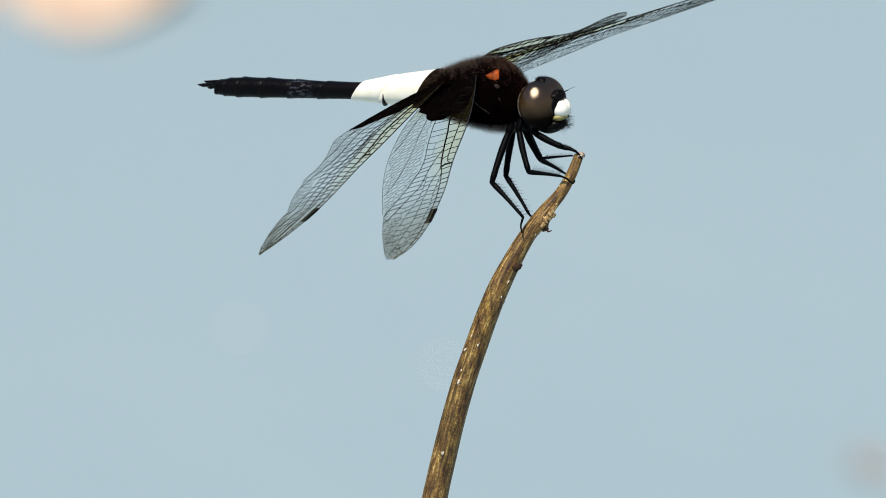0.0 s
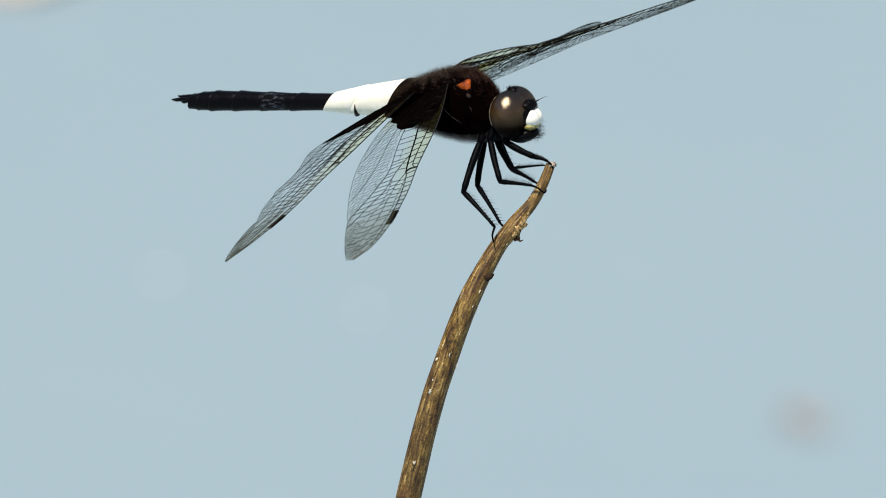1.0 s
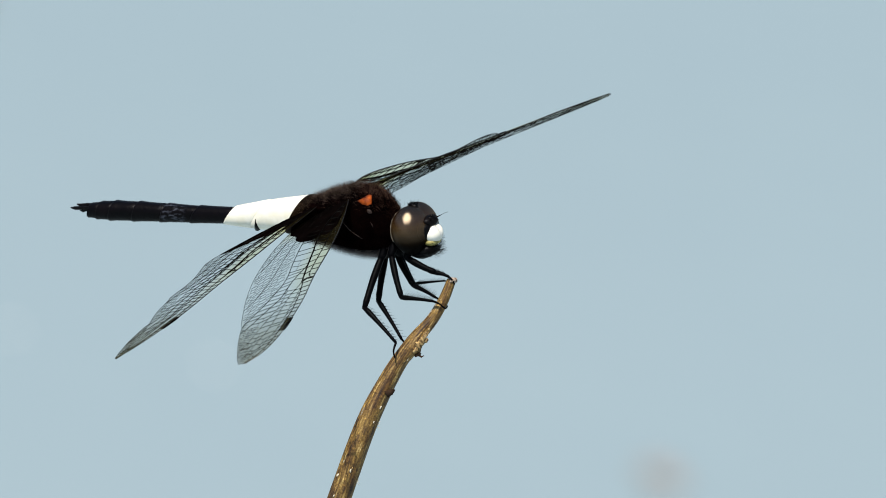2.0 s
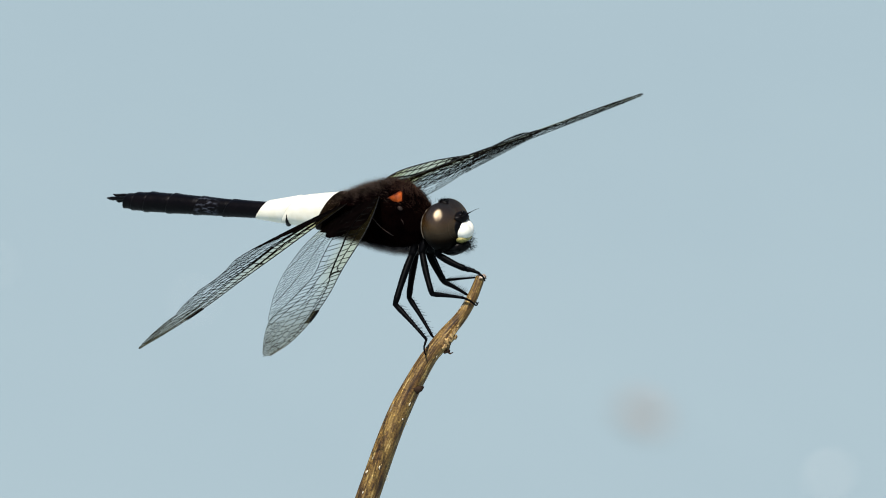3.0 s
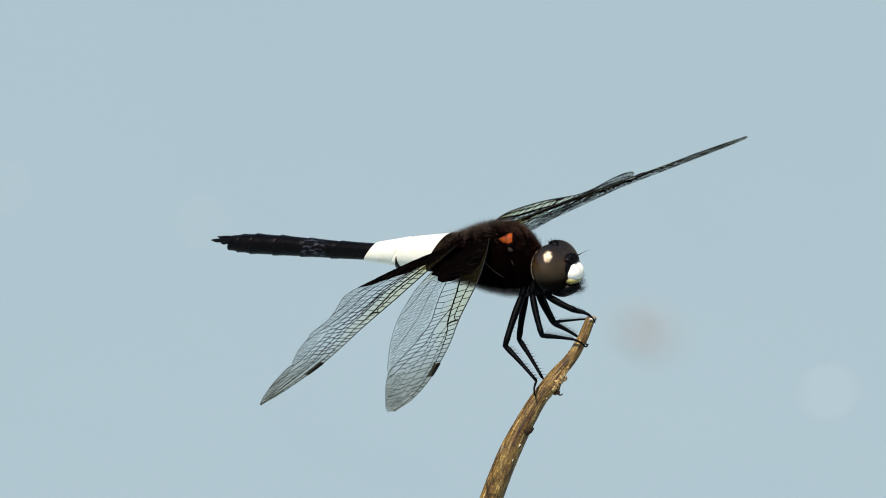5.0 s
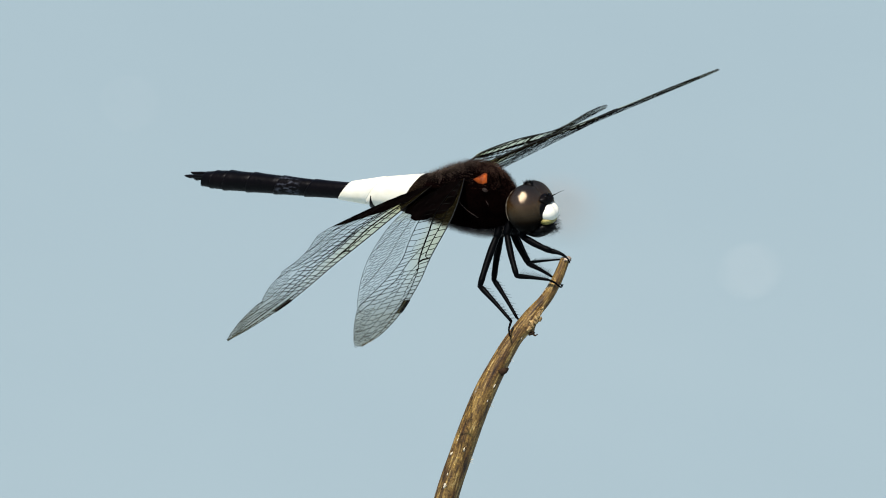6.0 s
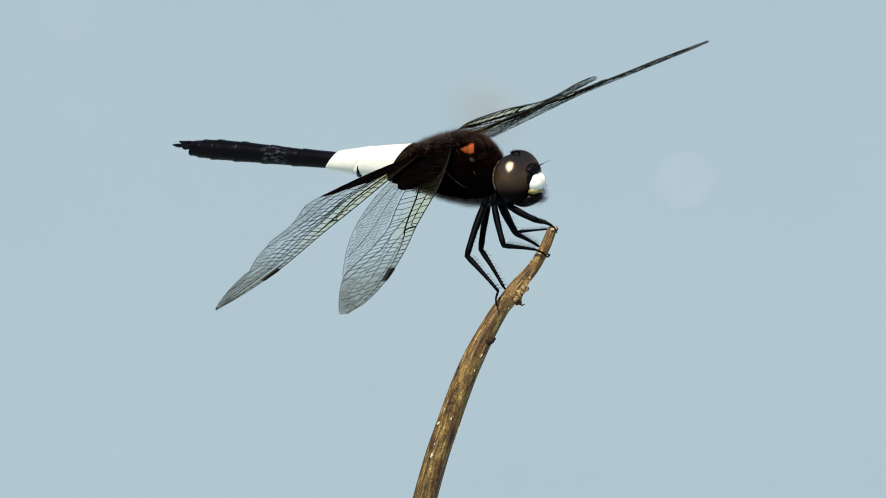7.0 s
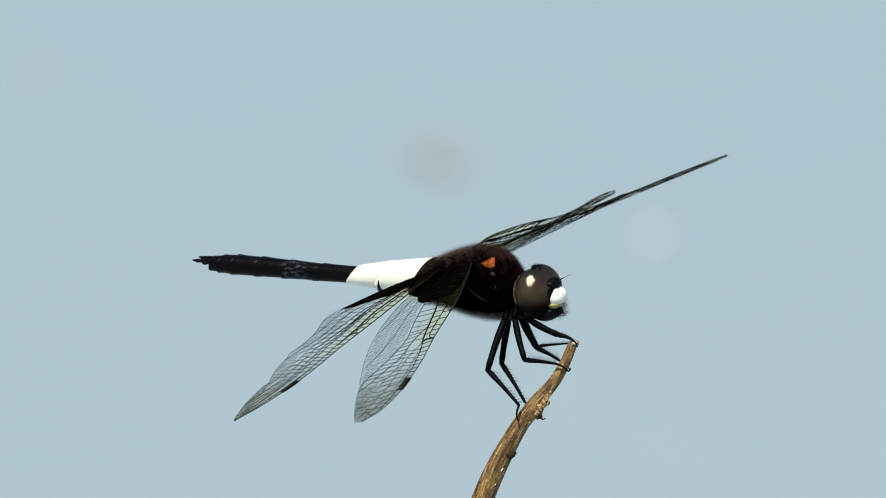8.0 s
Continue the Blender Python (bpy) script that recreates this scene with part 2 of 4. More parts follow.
def bead(bm, centre, radii, turn=None, seg=24, rows=14, wobble=0.0, seed=0.0):
    made = bmesh.ops.create_uvsphere(bm, u_segments=seg, v_segments=rows, radius=1.0)["verts"]
    m = Matrix.Translation(centre) @ (turn or Matrix()) @ Matrix.Diagonal((*radii, 1))
    for v in made:
        k = 1 + wobble * noise.noise(v.co * 1.7 + Vector((seed, seed, seed)))
        v.co = m @ (v.co * k)
    return made


def spline(points, n=10):
    """Smooth curve through points."""
    p = [Vector(q) for q in points]
    out = []
    for i in range(len(p) - 1):
        a, b, c, d = p[max(i - 1, 0)], p[i], p[i + 1], p[min(i + 2, len(p) - 1)]
        for k in range(n):
            s = k / n
            out.append(0.5 * (2 * b + (c - a) * s + (2 * a - 5 * b + 4 * c - d) * s * s + (3 * b - a - 3 * c + d) * s ** 3))
    return out + [p[-1]]


def bars(name, ends, parent, mat, label="", taper=1.0):
    """Many thin three-sided bars (start, end, radius) in one mesh: veins, bristles, hairs."""
    verts, faces = [], []
    for a, b, r in ends:
        d = (b - a).normalized()
        u = d.orthogonal().normalized()
        w = d.cross(u)
        k = len(verts)
        for q, s in ((a, r), (b, r * taper)):
            for t in range(3):
                g = 2.0944 * t
                verts.append(q + (u * math.cos(g) + w * math.sin(g)) * s)
        for t in range(3):
            j = (t + 1) % 3
            faces.append((k + t, k + j, k + 3 + j, k + 3 + t))
    me = bpy.data.meshes.new(name)
    me.from_pydata(verts, [], faces)
    return meshed(name, me, mat, parent, label, False)


# ---- pond ----
def build_pond():
    bm = bmesh.new()
    edge = [0.0]
    while edge[-1] < 3000:
        edge.append(edge[-1] * 1.6 + 0.6)
    rings = []
    for r in edge[1:]:
        rings.append([bm.verts.new((r * math.cos(a * math.pi / 24), 1.8 + r * math.sin(a * math.pi / 24), 0)) for a in range(48)])
    skin(bm, rings, False)
    bm.faces.new(rings[0])
    bmesh.ops.recalc_face_normals(bm, faces=bm.faces)
    tagged(part("water", bm, WATER), "pale blue-grey pond water with soft ripples", "water", kind="structure")


build_pond()


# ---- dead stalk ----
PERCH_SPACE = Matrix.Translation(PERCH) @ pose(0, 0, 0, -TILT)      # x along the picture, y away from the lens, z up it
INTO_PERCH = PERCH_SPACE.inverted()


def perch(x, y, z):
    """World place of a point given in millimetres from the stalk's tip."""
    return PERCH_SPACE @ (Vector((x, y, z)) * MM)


def build_stalk():
    stalk = tagged(new("dead_stalk"), "dry ochre-brown plant stalk leaning out of the pond", "stalk")
    path = [perch(*q) for q in ((-0.24, 0, 0.05), (-1.16, 0, -2.2), (-2.39, 0.1, -4.28), (-4.2, 0.2, -6.36), (-5.8, 0.4, -8.57), (-7.15, 0.6, -10.83),
                                (-8.75, 0.8, -13.9), (-10.0, 1.0, -16.9), (-11.25, 1.2, -20.3), (-12.8, 1.5, -24.85), (-14.3, 1.9, -30.4), (-15.7, 2.4, -36.5), (-16.9, 3.0, -43.0), (-18.2, 3.9, -52.0))]
    low = path[-1]
    path += [low + Vector(q) for q in ((-0.0025, 0.001, -0.014), (-0.006, 0.003, -0.036), (-0.011, 0.005, -0.072), (-0.019, 0.008, -0.13), (-0.032, 0.011, -0.23),
                                       (-0.048, 0.015, -0.38), (-0.062, 0.018, -0.57), (-0.072, 0.02, -0.79))]
    pts = spline(path, 16)
    run = [0.0]
    for a, b in zip(pts, pts[1:]):
        run.append(run[-1] + (b - a).length)
    wide = lambda s: float(np.interp(s, (0, 0.0024, 0.0048, 0.0075, 0.0103, 0.013, 0.0165, 0.02, 0.03, 0.042, 0.2, 0.9),
                                     (0.00051, 0.00058, 0.00067, 0.00079, 0.00088, 0.00101, 0.00116, 0.00123, 0.0013, 0.00138, 0.0022, 0.0034)))
    bm = bmesh.new()
    uv = bm.loops.layers.uv.new("UVMap")
    rings, sides = [], 22
    for i, p in enumerate(pts):
        d = (pts[min(i + 1, len(pts) - 1)] - pts[max(i - 1, 0)]).normalized()
        ax = d.cross(Vector((0, 1, 0))).normalized()
        ay = d.cross(ax)
        row = []
        for k in range(sides):
            a = 2 * math.pi * k / sides
            g = 1 + 0.035 * noise.noise((math.cos(a) * 2.2, math.sin(a) * 2.2, run[i] * 230)) + 0.03 * noise.noise((5 * math.cos(a), 5 * math.sin(a), run[i] * 60))
            out = ax * math.cos(a) + ay * math.sin(a)
            g += 0.75 * math.exp(-((run[i] - 0.0083) / 0.0011) ** 2) * max(0.0, out.x * 0.9 - out.y * 0.45) ** 2 * (1 + 0.5 * noise.noise(p * 3000 + out))
            row.append(bm.verts.new(p + out * wide(run[i]) * g))
        rings.append(row)
    for i in range(len(rings) - 1):
        for k in range(sides):
            j = (k + 1) % sides
            f = bm.faces.new((rings[i][k], rings[i][j], rings[i + 1][j], rings[i + 1][k]))
            for loop, (u, s) in zip(f.loops, ((k, i), (k + 1, i), (k + 1, i + 1), (k, i + 1))):
                loop[uv].uv = (u / sides, run[s])
    bm.faces.new(rings[0])
    bmesh.ops.recalc_face_normals(bm, faces=bm.faces)
    part("stem", bm, STALK, stalk)
    # broken tip, torn nub and dark bud scar
    bm = bmesh.new()
    bead(bm, perch(-0.12, -0.1, 0.05), (0.52 * MM, 0.5 * MM, 0.30 * MM), seg=14, rows=8, wobble=0.5, seed=2)
    part("broken_tip", bm, PITH, stalk, "pale splintered end")
    bm = bmesh.new()
    for x, z, k, turn in ((-3.0, -5.75, 0.26, 40), (-3.3, -6.1, 0.36, 30), (-3.55, -6.6, 0.40, 10), (-3.9, -7.05, 0.32, -20), (-3.1, -6.5, 0.26, 50), (-4.2, -7.5, 0.24, 35), (-2.75, -5.3, 0.2, 25)):
        bead(bm, perch(x + 0.08, -0.75, z), (k * 0.7 * MM, k * 0.8 * MM, k * 1.5 * MM), pose(0, 0, 0, 0, turn, 0), 12, 8, 0.9, x * 3)
    part("torn_nub", bm, SCUFF, stalk, "pale torn bark nub")
    bm = bmesh.new()
    bead(bm, perch(-3.9, -0.3, -7.95), (0.4 * MM, 0.35 * MM, 0.28 * MM), pose(0, 0, 0, 0, -20, 0), 12, 8, 0.7, 3)
    tube(bm, [perch(-3.9, -0.3, -8.0), perch(-3.5, -0.4, -8.25), perch(-3.2, -0.4, -8.1)], [0.12 * MM, 0.1 * MM, 0.05 * MM], 6)
    part("bark_splinter", bm, SCAR, stalk, "dark bark splinter")
    bm = bmesh.new()
    tube(bm, [perch(-7.3, -0.7, -12.35), perch(-6.8, -0.65, -12.05), perch(-6.4, -0.55, -11.8)], [0.40 * MM, 0.36 * MM, 0.12 * MM], 7, wobble=0.3)
    part("bud_scar", bm, SCAR, stalk, "dark dried bud scar")
    away = perch(0, 1, 0) - perch(0, 0, 0)
    side = perch(1, 0, 0) - perch(0, 0, 0)
    flat = [INTO_PERCH @ p / MM for p in pts]

    def on_bark(x, z):
        """The point of the bark that faces the lens at x, z, and the way along the stalk there."""
        i = min(range(len(pts)), key=lambda k: abs(flat[k].z - z))
        r = wide(run[i]) / MM
        k = max(-0.95, min(0.95, (x - flat[i].x) / r))
        return pts[i] + side * (k * r) - away * (r * math.sqrt(1 - k * k) * 0.97), (pts[i - 1] - pts[i]).to_track_quat("Z", "Y").to_matrix().to_4x4()

    # pale flecks and gleaming scales of bark
    rng = random.Random(4)
    for x, z, k in ((-13.3, -24.6, 0.25), (-12.55, -21.0, 0.19), (-13.0, -23.4, 0.14), (-11.2, -20.6, 0.15), (-11.9, -19.6, 0.13), (-7.95, -13.8, 0.18), (-15.0, -32.4, 0.21),
                    (-14.4, -37.8, 0.2), (-12.3, -20.3, 0.11), (-12.8, -22.4, 0.12), (-13.0, -22.9, 0.09), (-11.0, -20.3, 0.09), (-12.1, -18.9, 0.1), (-5.0, -8.5, 0.22),
                    (-2.2, -3.0, 0.12), (-8.7, -15.3, 0.13), (-15.3, -36.0, 0.11), (-13.6, -27.8, 0.09),
                    (-3.2, -6.1, 0.24), (-3.6, -6.65, 0.2), (-3.0, -5.7, 0.13), (-4.05, -7.3, 0.14), (-1.4, -2.0, 0.12)):
        bm = bmesh.new()
        p, turn = on_bark(x, z)
        bead(bm, p, (k * 0.85 * MM, k * 0.5 * MM, k * rng.uniform(1.0, 1.7) * MM), turn @ pose(0, 0, 0, 0, rng.uniform(-35, 35), 0), 8, 6, 1.1, x)
        part("bark_fleck", bm, CHALK if k > 0.12 else SCUFF, stalk, "pale fleck")
    for x, z, k in ((-2.05, -2.9, 0.22), (-2.75, -3.8, 0.30), (-3.35, -4.6, 0.32), (-4.0, -5.3, 0.30), (-4.9, -6.3, 0.26), (-8.6, -11.6, 0.2), (-9.9, -14.2, 0.22)):
        bm = bmesh.new()
        p, turn = on_bark(x, z)
        bead(bm, p, (k * 0.7 * MM, k * 0.4 * MM, k * rng.uniform(2.2, 3.2) * MM), turn, 10, 8, 0.8, z)
        part("sheath_flake", bm, SHEATH, stalk, "grey papery flake")
    hairs = []
    for x, z in ((-7.6, -15.3), (-7.7, -15.7), (-9.9, -21.7), (-10.0, -22.0), (-2.9, -6.3), (-3.0, -6.8), (-2.8, -5.9), (-6.0, -10.9)):
        p, _ = on_bark(x + 0.6, z)
        for _ in range(5):
            d = (side * rng.uniform(0.5, 1.0) + away * rng.uniform(-0.6, 0.2) + Vector((0, 0, rng.uniform(-0.6, 0.6) * MM)))
            hairs.append((p + Vector((0, 0, rng.uniform(-0.2, 0.2) * MM)), p + d * rng.uniform(0.25, 0.55), 0.018 * MM))
    bars("bark_fibres", hairs, stalk, CHALK, "loose pale bark fibres", 0.4)


build_stalk()

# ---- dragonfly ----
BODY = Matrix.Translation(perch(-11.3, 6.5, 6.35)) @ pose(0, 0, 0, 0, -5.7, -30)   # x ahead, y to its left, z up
INTO_BODY = BODY.inverted()
dragonfly = tagged(new("dragonfly"), "black dragonfly with white waist and clear wings on a stalk", "dragonfly")
dragonfly.matrix_world = BODY


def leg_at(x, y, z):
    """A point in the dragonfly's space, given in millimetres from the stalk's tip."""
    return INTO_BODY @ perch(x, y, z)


V = lambda x, y, z: Vector((x, y, z)) * MM
# half width, half height and middle of the thorax along its length, in millimetres
CHEST = ((-6.6, 1.8, 1.75, 0.0), (-5.6, 2.1, 1.9, 0.1), (-4.2, 2.4, 2.2, 0.25), (-2.2, 2.8, 2.85, 0.45), (0, 3.0, 3.48, 0.57), (2.2, 2.9, 3.86, 0.55),
         (4.0, 2.6, 3.72, 0.42), (5.3, 2.15, 3.08, 0.18), (6.3, 1.5, 2.12, -0.18), (7.0, 0.9, 1.2, -0.5))


def chest_at(x, a, lift=0.0):
    """A point on the thorax: x millimetres ahead, a degrees from the top towards its right."""
    w, h, m = (float(np.interp(x, [c[0] for c in CHEST], [c[i] for c in CHEST])) for i in (1, 2, 3))
    s, c = math.sin(radians(a)), math.cos(radians(a))
    return V(x, -(w + lift) * s, m + (h + lift) * c)


def build_thorax():
    bm = bmesh.new()
    rings = []
    xs = np.linspace(-6.6, 7.0, 30)
    for x in xs:
        row = []
        for k in range(36):
            p = chest_at(x, 10 * k)
            row.append(bm.verts.new(p * (1 + 0.02 * noise.noise(p * 900))))
        rings.append(row)
    skin(bm, rings)
    thorax = part("thorax", bm, BROWN, dragonfly, "dark brown furry thorax")

    def plate(name, mat, label, corners, lift=0.06):
        """A patch laid on the shell, between corners (x, angle)."""
        b = bmesh.new()
        mid = [sum(c[i] for c in corners) / len(corners) for i in (0, 1)]
        top = b.verts.new(chest_at(mid[0], mid[1], lift + 0.05))
        rim, low = [], []
        edge = []
        for (x0, a0), (x1, a1) in zip(corners, corners[1:] + corners[:1]):
            edge += [(x0 + (x1 - x0) * s, a0 + (a1 - a0) * s) for s in (0, 0.34, 0.67)]
        for x, a in edge:
            rim.append(b.verts.new(chest_at(x, a, lift)))
            low.append(b.verts.new(chest_at(x, a, -0.1)))
        for i in range(len(rim)):
            j = (i + 1) % len(rim)
            b.faces.new((rim[i], rim[j], top))
            b.faces.new((rim[j], rim[i], low[i], low[j]))
        bmesh.ops.recalc_face_normals(b, faces=b.faces)
        part(name, b, mat, thorax, label)

    for s in (1, -1):
        plate("orange_patch", ORANGE, "bright orange patch", [(2.75, 47 * s), (3.2, 41 * s), (3.75, 31 * s), (4.1, 30 * s), (4.2, 39 * s), (4.3, 47 * s), (3.95, 53 * s), (3.3, 52 * s)], 0.10)
        plate("pale_spot", PALE, "small pale spot", [(4.2 + 0.30 * math.cos(k), (62 + 4.0 * math.sin(k)) * s) for k in np.linspace(0, 5.5, 8)], 0.01)
        for x0, a0, x1, a1 in ((0.1, 66, 0.9, 82), (0.9, 82, 1.9, 99), (1.9, 99, 3.1, 113)):
            plate("pale_streak", PALE, "thin pale streak", [(x0, a0 * s), (x0 + 0.2, a0 * s), (x1 + 0.2, a1 * s), (x1, a1 * s)], 0.02)
        plate("pale_streak", PALE, "thin pale streak", [(4.3, 80 * s), (4.55, 84 * s), (4.62, 92 * s), (4.5, 86 * s)], 0.0)
    for s in (1, -1):
        for x, y, z in ((1.6, 1.8, 3.25), (-2.2, 2.2, 2.4)):
            bm = bmesh.new()
            bead(bm, V(x, -y * s, z - 0.25), (1.0 * MM, 0.6 * MM, 0.45 * MM), None, 16, 10, 0.4, x)
            part("wing_base", bm, BROWN, thorax)
    rng = random.Random(11)
    top, ruddy, flank, low = [], [], [], []
    for _ in range(52000):
        x, a = rng.uniform(-6.0, 6.4), rng.uniform(-180, 180)
        p = chest_at(x, a)
        nrm = (chest_at(x, a, 1.0) - p).normalized()
        d = (nrm + Vector((rng.gauss(-0.25, 0.35), rng.gauss(0, 0.3), rng.gauss(-0.1, 0.3)))).normalized()
        size = rng.uniform(0.2, 0.85) * (1.0 if abs(a) < 60 or abs(a) > 140 else 0.75) * MM
        bald = 2.7 < x < 4.3 and 30 < abs(a) < 54 and rng.random() < 0.55
        if bald:
            continue
        if abs(a) > 140:
            tuft = low
        # shade painted by hair colour: dark on the flanks and beneath the paler tips
        elif rng.random() < 0.54 or abs(a) > rng.uniform(20, 62):
            tuft, size = flank, size * 0.7
        else:
            tuft = ruddy if x > rng.uniform(1.6, 3.0) else top
        tuft.append((p - nrm * 0.05 * MM, p + d * size, 0.0065 * MM))
    bars("fur", top, thorax, FUR, "brown fur", 0.2)
    bars("shoulder_fur", ruddy, thorax, RUST, "reddish brown shoulder fur", 0.2)
    bars("flank_fur", flank, thorax, SHADEFUR, "flank fur coloured dark for its shade", 0.2)
    bars("belly_fur", low, thorax, GREYFUR, "pale grey belly fur", 0.2)


build_thorax()


def lens_mesh(radii, turn, slope=0.27):
    """A compound eye: thousands of small domed lenses laid over an egg shape."""
    size = Matrix.Diagonal(Vector(radii) * MM).to_4x4()
    m, flat = turn @ size, (turn @ size.inverted()).to_3x3()
    grid = bmesh.new()
    bmesh.ops.create_icosphere(grid, subdivisions=6, radius=1.0)
    seeds = [v.co.copy() for v in grid.verts]
    grid.free()
    verts, faces = [], []
    for k, u in enumerate(seeds):
        p, nrm = m @ u, (flat @ u).normalized()
        ax = Matrix.Rotation(k * 1.7, 3, nrm) @ nrm.orthogonal().normalized()
        ay = nrm.cross(ax)
        wide = 0.053 * MM
        n0 = len(verts)
        verts.append(p + nrm * (wide * slope * 0.5))
        for i in range(6):
            g = math.pi / 3 * i
            verts.append(p + (ax * math.cos(g) + ay * math.sin(g)) * wide - nrm * (wide * slope * 0.5))
        faces += [(n0, n0 + 1 + i, n0 + 1 + (i + 1) % 6) for i in range(6)]
    me = bpy.data.meshes.new("compound_eye")
    me.from_pydata(verts, [], faces)
    return me


def build_head():
    at = Vector((8.35, 0, -0.35))
    q = lambda x, y, z: (at + Vector((x, y, z))) * MM
    bm = bmesh.new()
    bead(bm, q(-0.3, 0, -0.2), (1.9 * MM, 2.6 * MM, 2.5 * MM), None, 24, 16, 0.05)
    bead(bm, q(-2.0, 0, -0.1), (1.2 * MM, 1.2 * MM, 1.2 * MM), None, 16, 10)
    head = part("head", bm, BLACK, dragonfly, "black head with large brown eyes")
    for s in (-1, 1):
        eye = meshed("compound_eye", lens_mesh((2.06, 2.38, 2.66), pose(0, 0, 0, 0, -8, 14 * s)), EYE_SHELL, head, "glossy dark brown compound eye")
        eye.location = q(0.16, 0.88 * s, 0.22)
        bm = bmesh.new()
        arc = [q(0.14 - 1.95 * math.cos(a), (0.88 + 1.12 * math.cos(a)) * s, 0.22 + 2.62 * math.sin(a)) for a in np.linspace(-0.45, 0.95, 22)]
        tube(bm, arc, [(0.075 + 0.05 * noise.noise((i * 0.6, 2.0, 1.0))) * MM for i in range(22)], 8)
        part("eye_rim", bm, RIM, head, "pale rim behind the eye")
        bm = bmesh.new()
        tube(bm, [q(2.4, 0.55 * s, 1.35), q(2.7, 0.68 * s, 1.5), q(2.95, 0.8 * s, 1.62)], [0.08 * MM, 0.07 * MM, 0.05 * MM], 8)
        tube(bm, [q(2.95, 0.8 * s, 1.62), q(3.35, 1.0 * s, 1.82), q(3.75, 1.2 * s, 1.95)], [0.03 * MM, 0.024 * MM, 0.012 * MM], 6)
        part("antenna", bm, BLACK, head)
    bm = bmesh.new()
    for v in bead(bm, (0, 0, 0), (1.12 * MM, 1.27 * MM, 1.12 * MM), None, 40, 28):
        y, z = v.co.y / MM, v.co.z / MM
        dent = math.exp(-(y / 0.22) ** 2) * max(0.0, min(1.0, 0.35 + z))
        v.co *= 1 - 0.13 * dent
        v.co += q(2.28, 0, -0.2)
    part("frons", bm, IVORY, head, "ivory white swollen forehead")
    bm = bmesh.new()
    bead(bm, q(2.0, 0, 1.15), (0.85 * MM, 1.05 * MM, 0.62 * MM), None, 18, 12, 0.25, 2)
    bead(bm, q(1.72, 0, 0.1), (0.98 * MM, 1.72 * MM, 1.40 * MM), None, 22, 14, 0.1, 5)
    for y, z in ((-0.45, 1.6), (0.45, 1.6), (0, 1.78)):
        bead(bm, q(2.35, y, z - 0.05), (0.22 * MM, 0.22 * MM, 0.22 * MM), None, 10, 8)
    part("crown", bm, BLACK, head, "black crown with three ocelli")
    bm = bmesh.new()
    bead(bm, q(0.1, 0, 2.65), (0.6 * MM, 0.5 * MM, 0.4 * MM), None, 14, 10, 0.3, 4)
    part("occiput", bm, BLACK, head)
    bm = bmesh.new()
    bead(bm, q(2.06, 0, -1.0), (1.08 * MM, 1.28 * MM, 0.58 * MM), None, 20, 12, 0.1)
    part("clypeus", bm, YELLOW, head, "dull yellow face plate")
    bm = bmesh.new()
    bead(bm, q(1.6, 0, -2.0), (1.15 * MM, 1.5 * MM, 0.8 * MM), None, 20, 12, 0.12, 3)
    bead(bm, q(0.8, 0, -2.45), (1.35 * MM, 1.45 * MM, 0.65 * MM), None, 20, 12, 0.12, 6)
    part("mouthparts", bm, BLACK, head, "black jaws and lips")
    rng = random.Random(5)
    hairs = []
    for _ in range(300):
        a, z = rng.uniform(-1.2, 1.2), rng.uniform(-2.6, -0.95)
        p = q(1.5 + 1.1 * math.cos(a), 1.5 * math.sin(a), z)
        d = Vector((math.cos(a), math.sin(a), rng.gauss(0, 0.4))).normalized()
        hairs.append((p, p + d * rng.uniform(0.5, 1.0) * MM, 0.012 * MM))
    for _ in range(120):
        p = q(0.1 + rng.gauss(0, 0.3), rng.gauss(0, 0.3), 2.85)
        d = Vector((rng.gauss(0.1, 0.4), rng.gauss(0, 0.4), 1)).normalized()
        hairs.append((p, p + d * rng.uniform(0.25, 0.5) * MM, 0.015 * MM))
    bars("face_bristles", hairs, head, VEIN, "fine dark bristles", 0.3)


build_head()


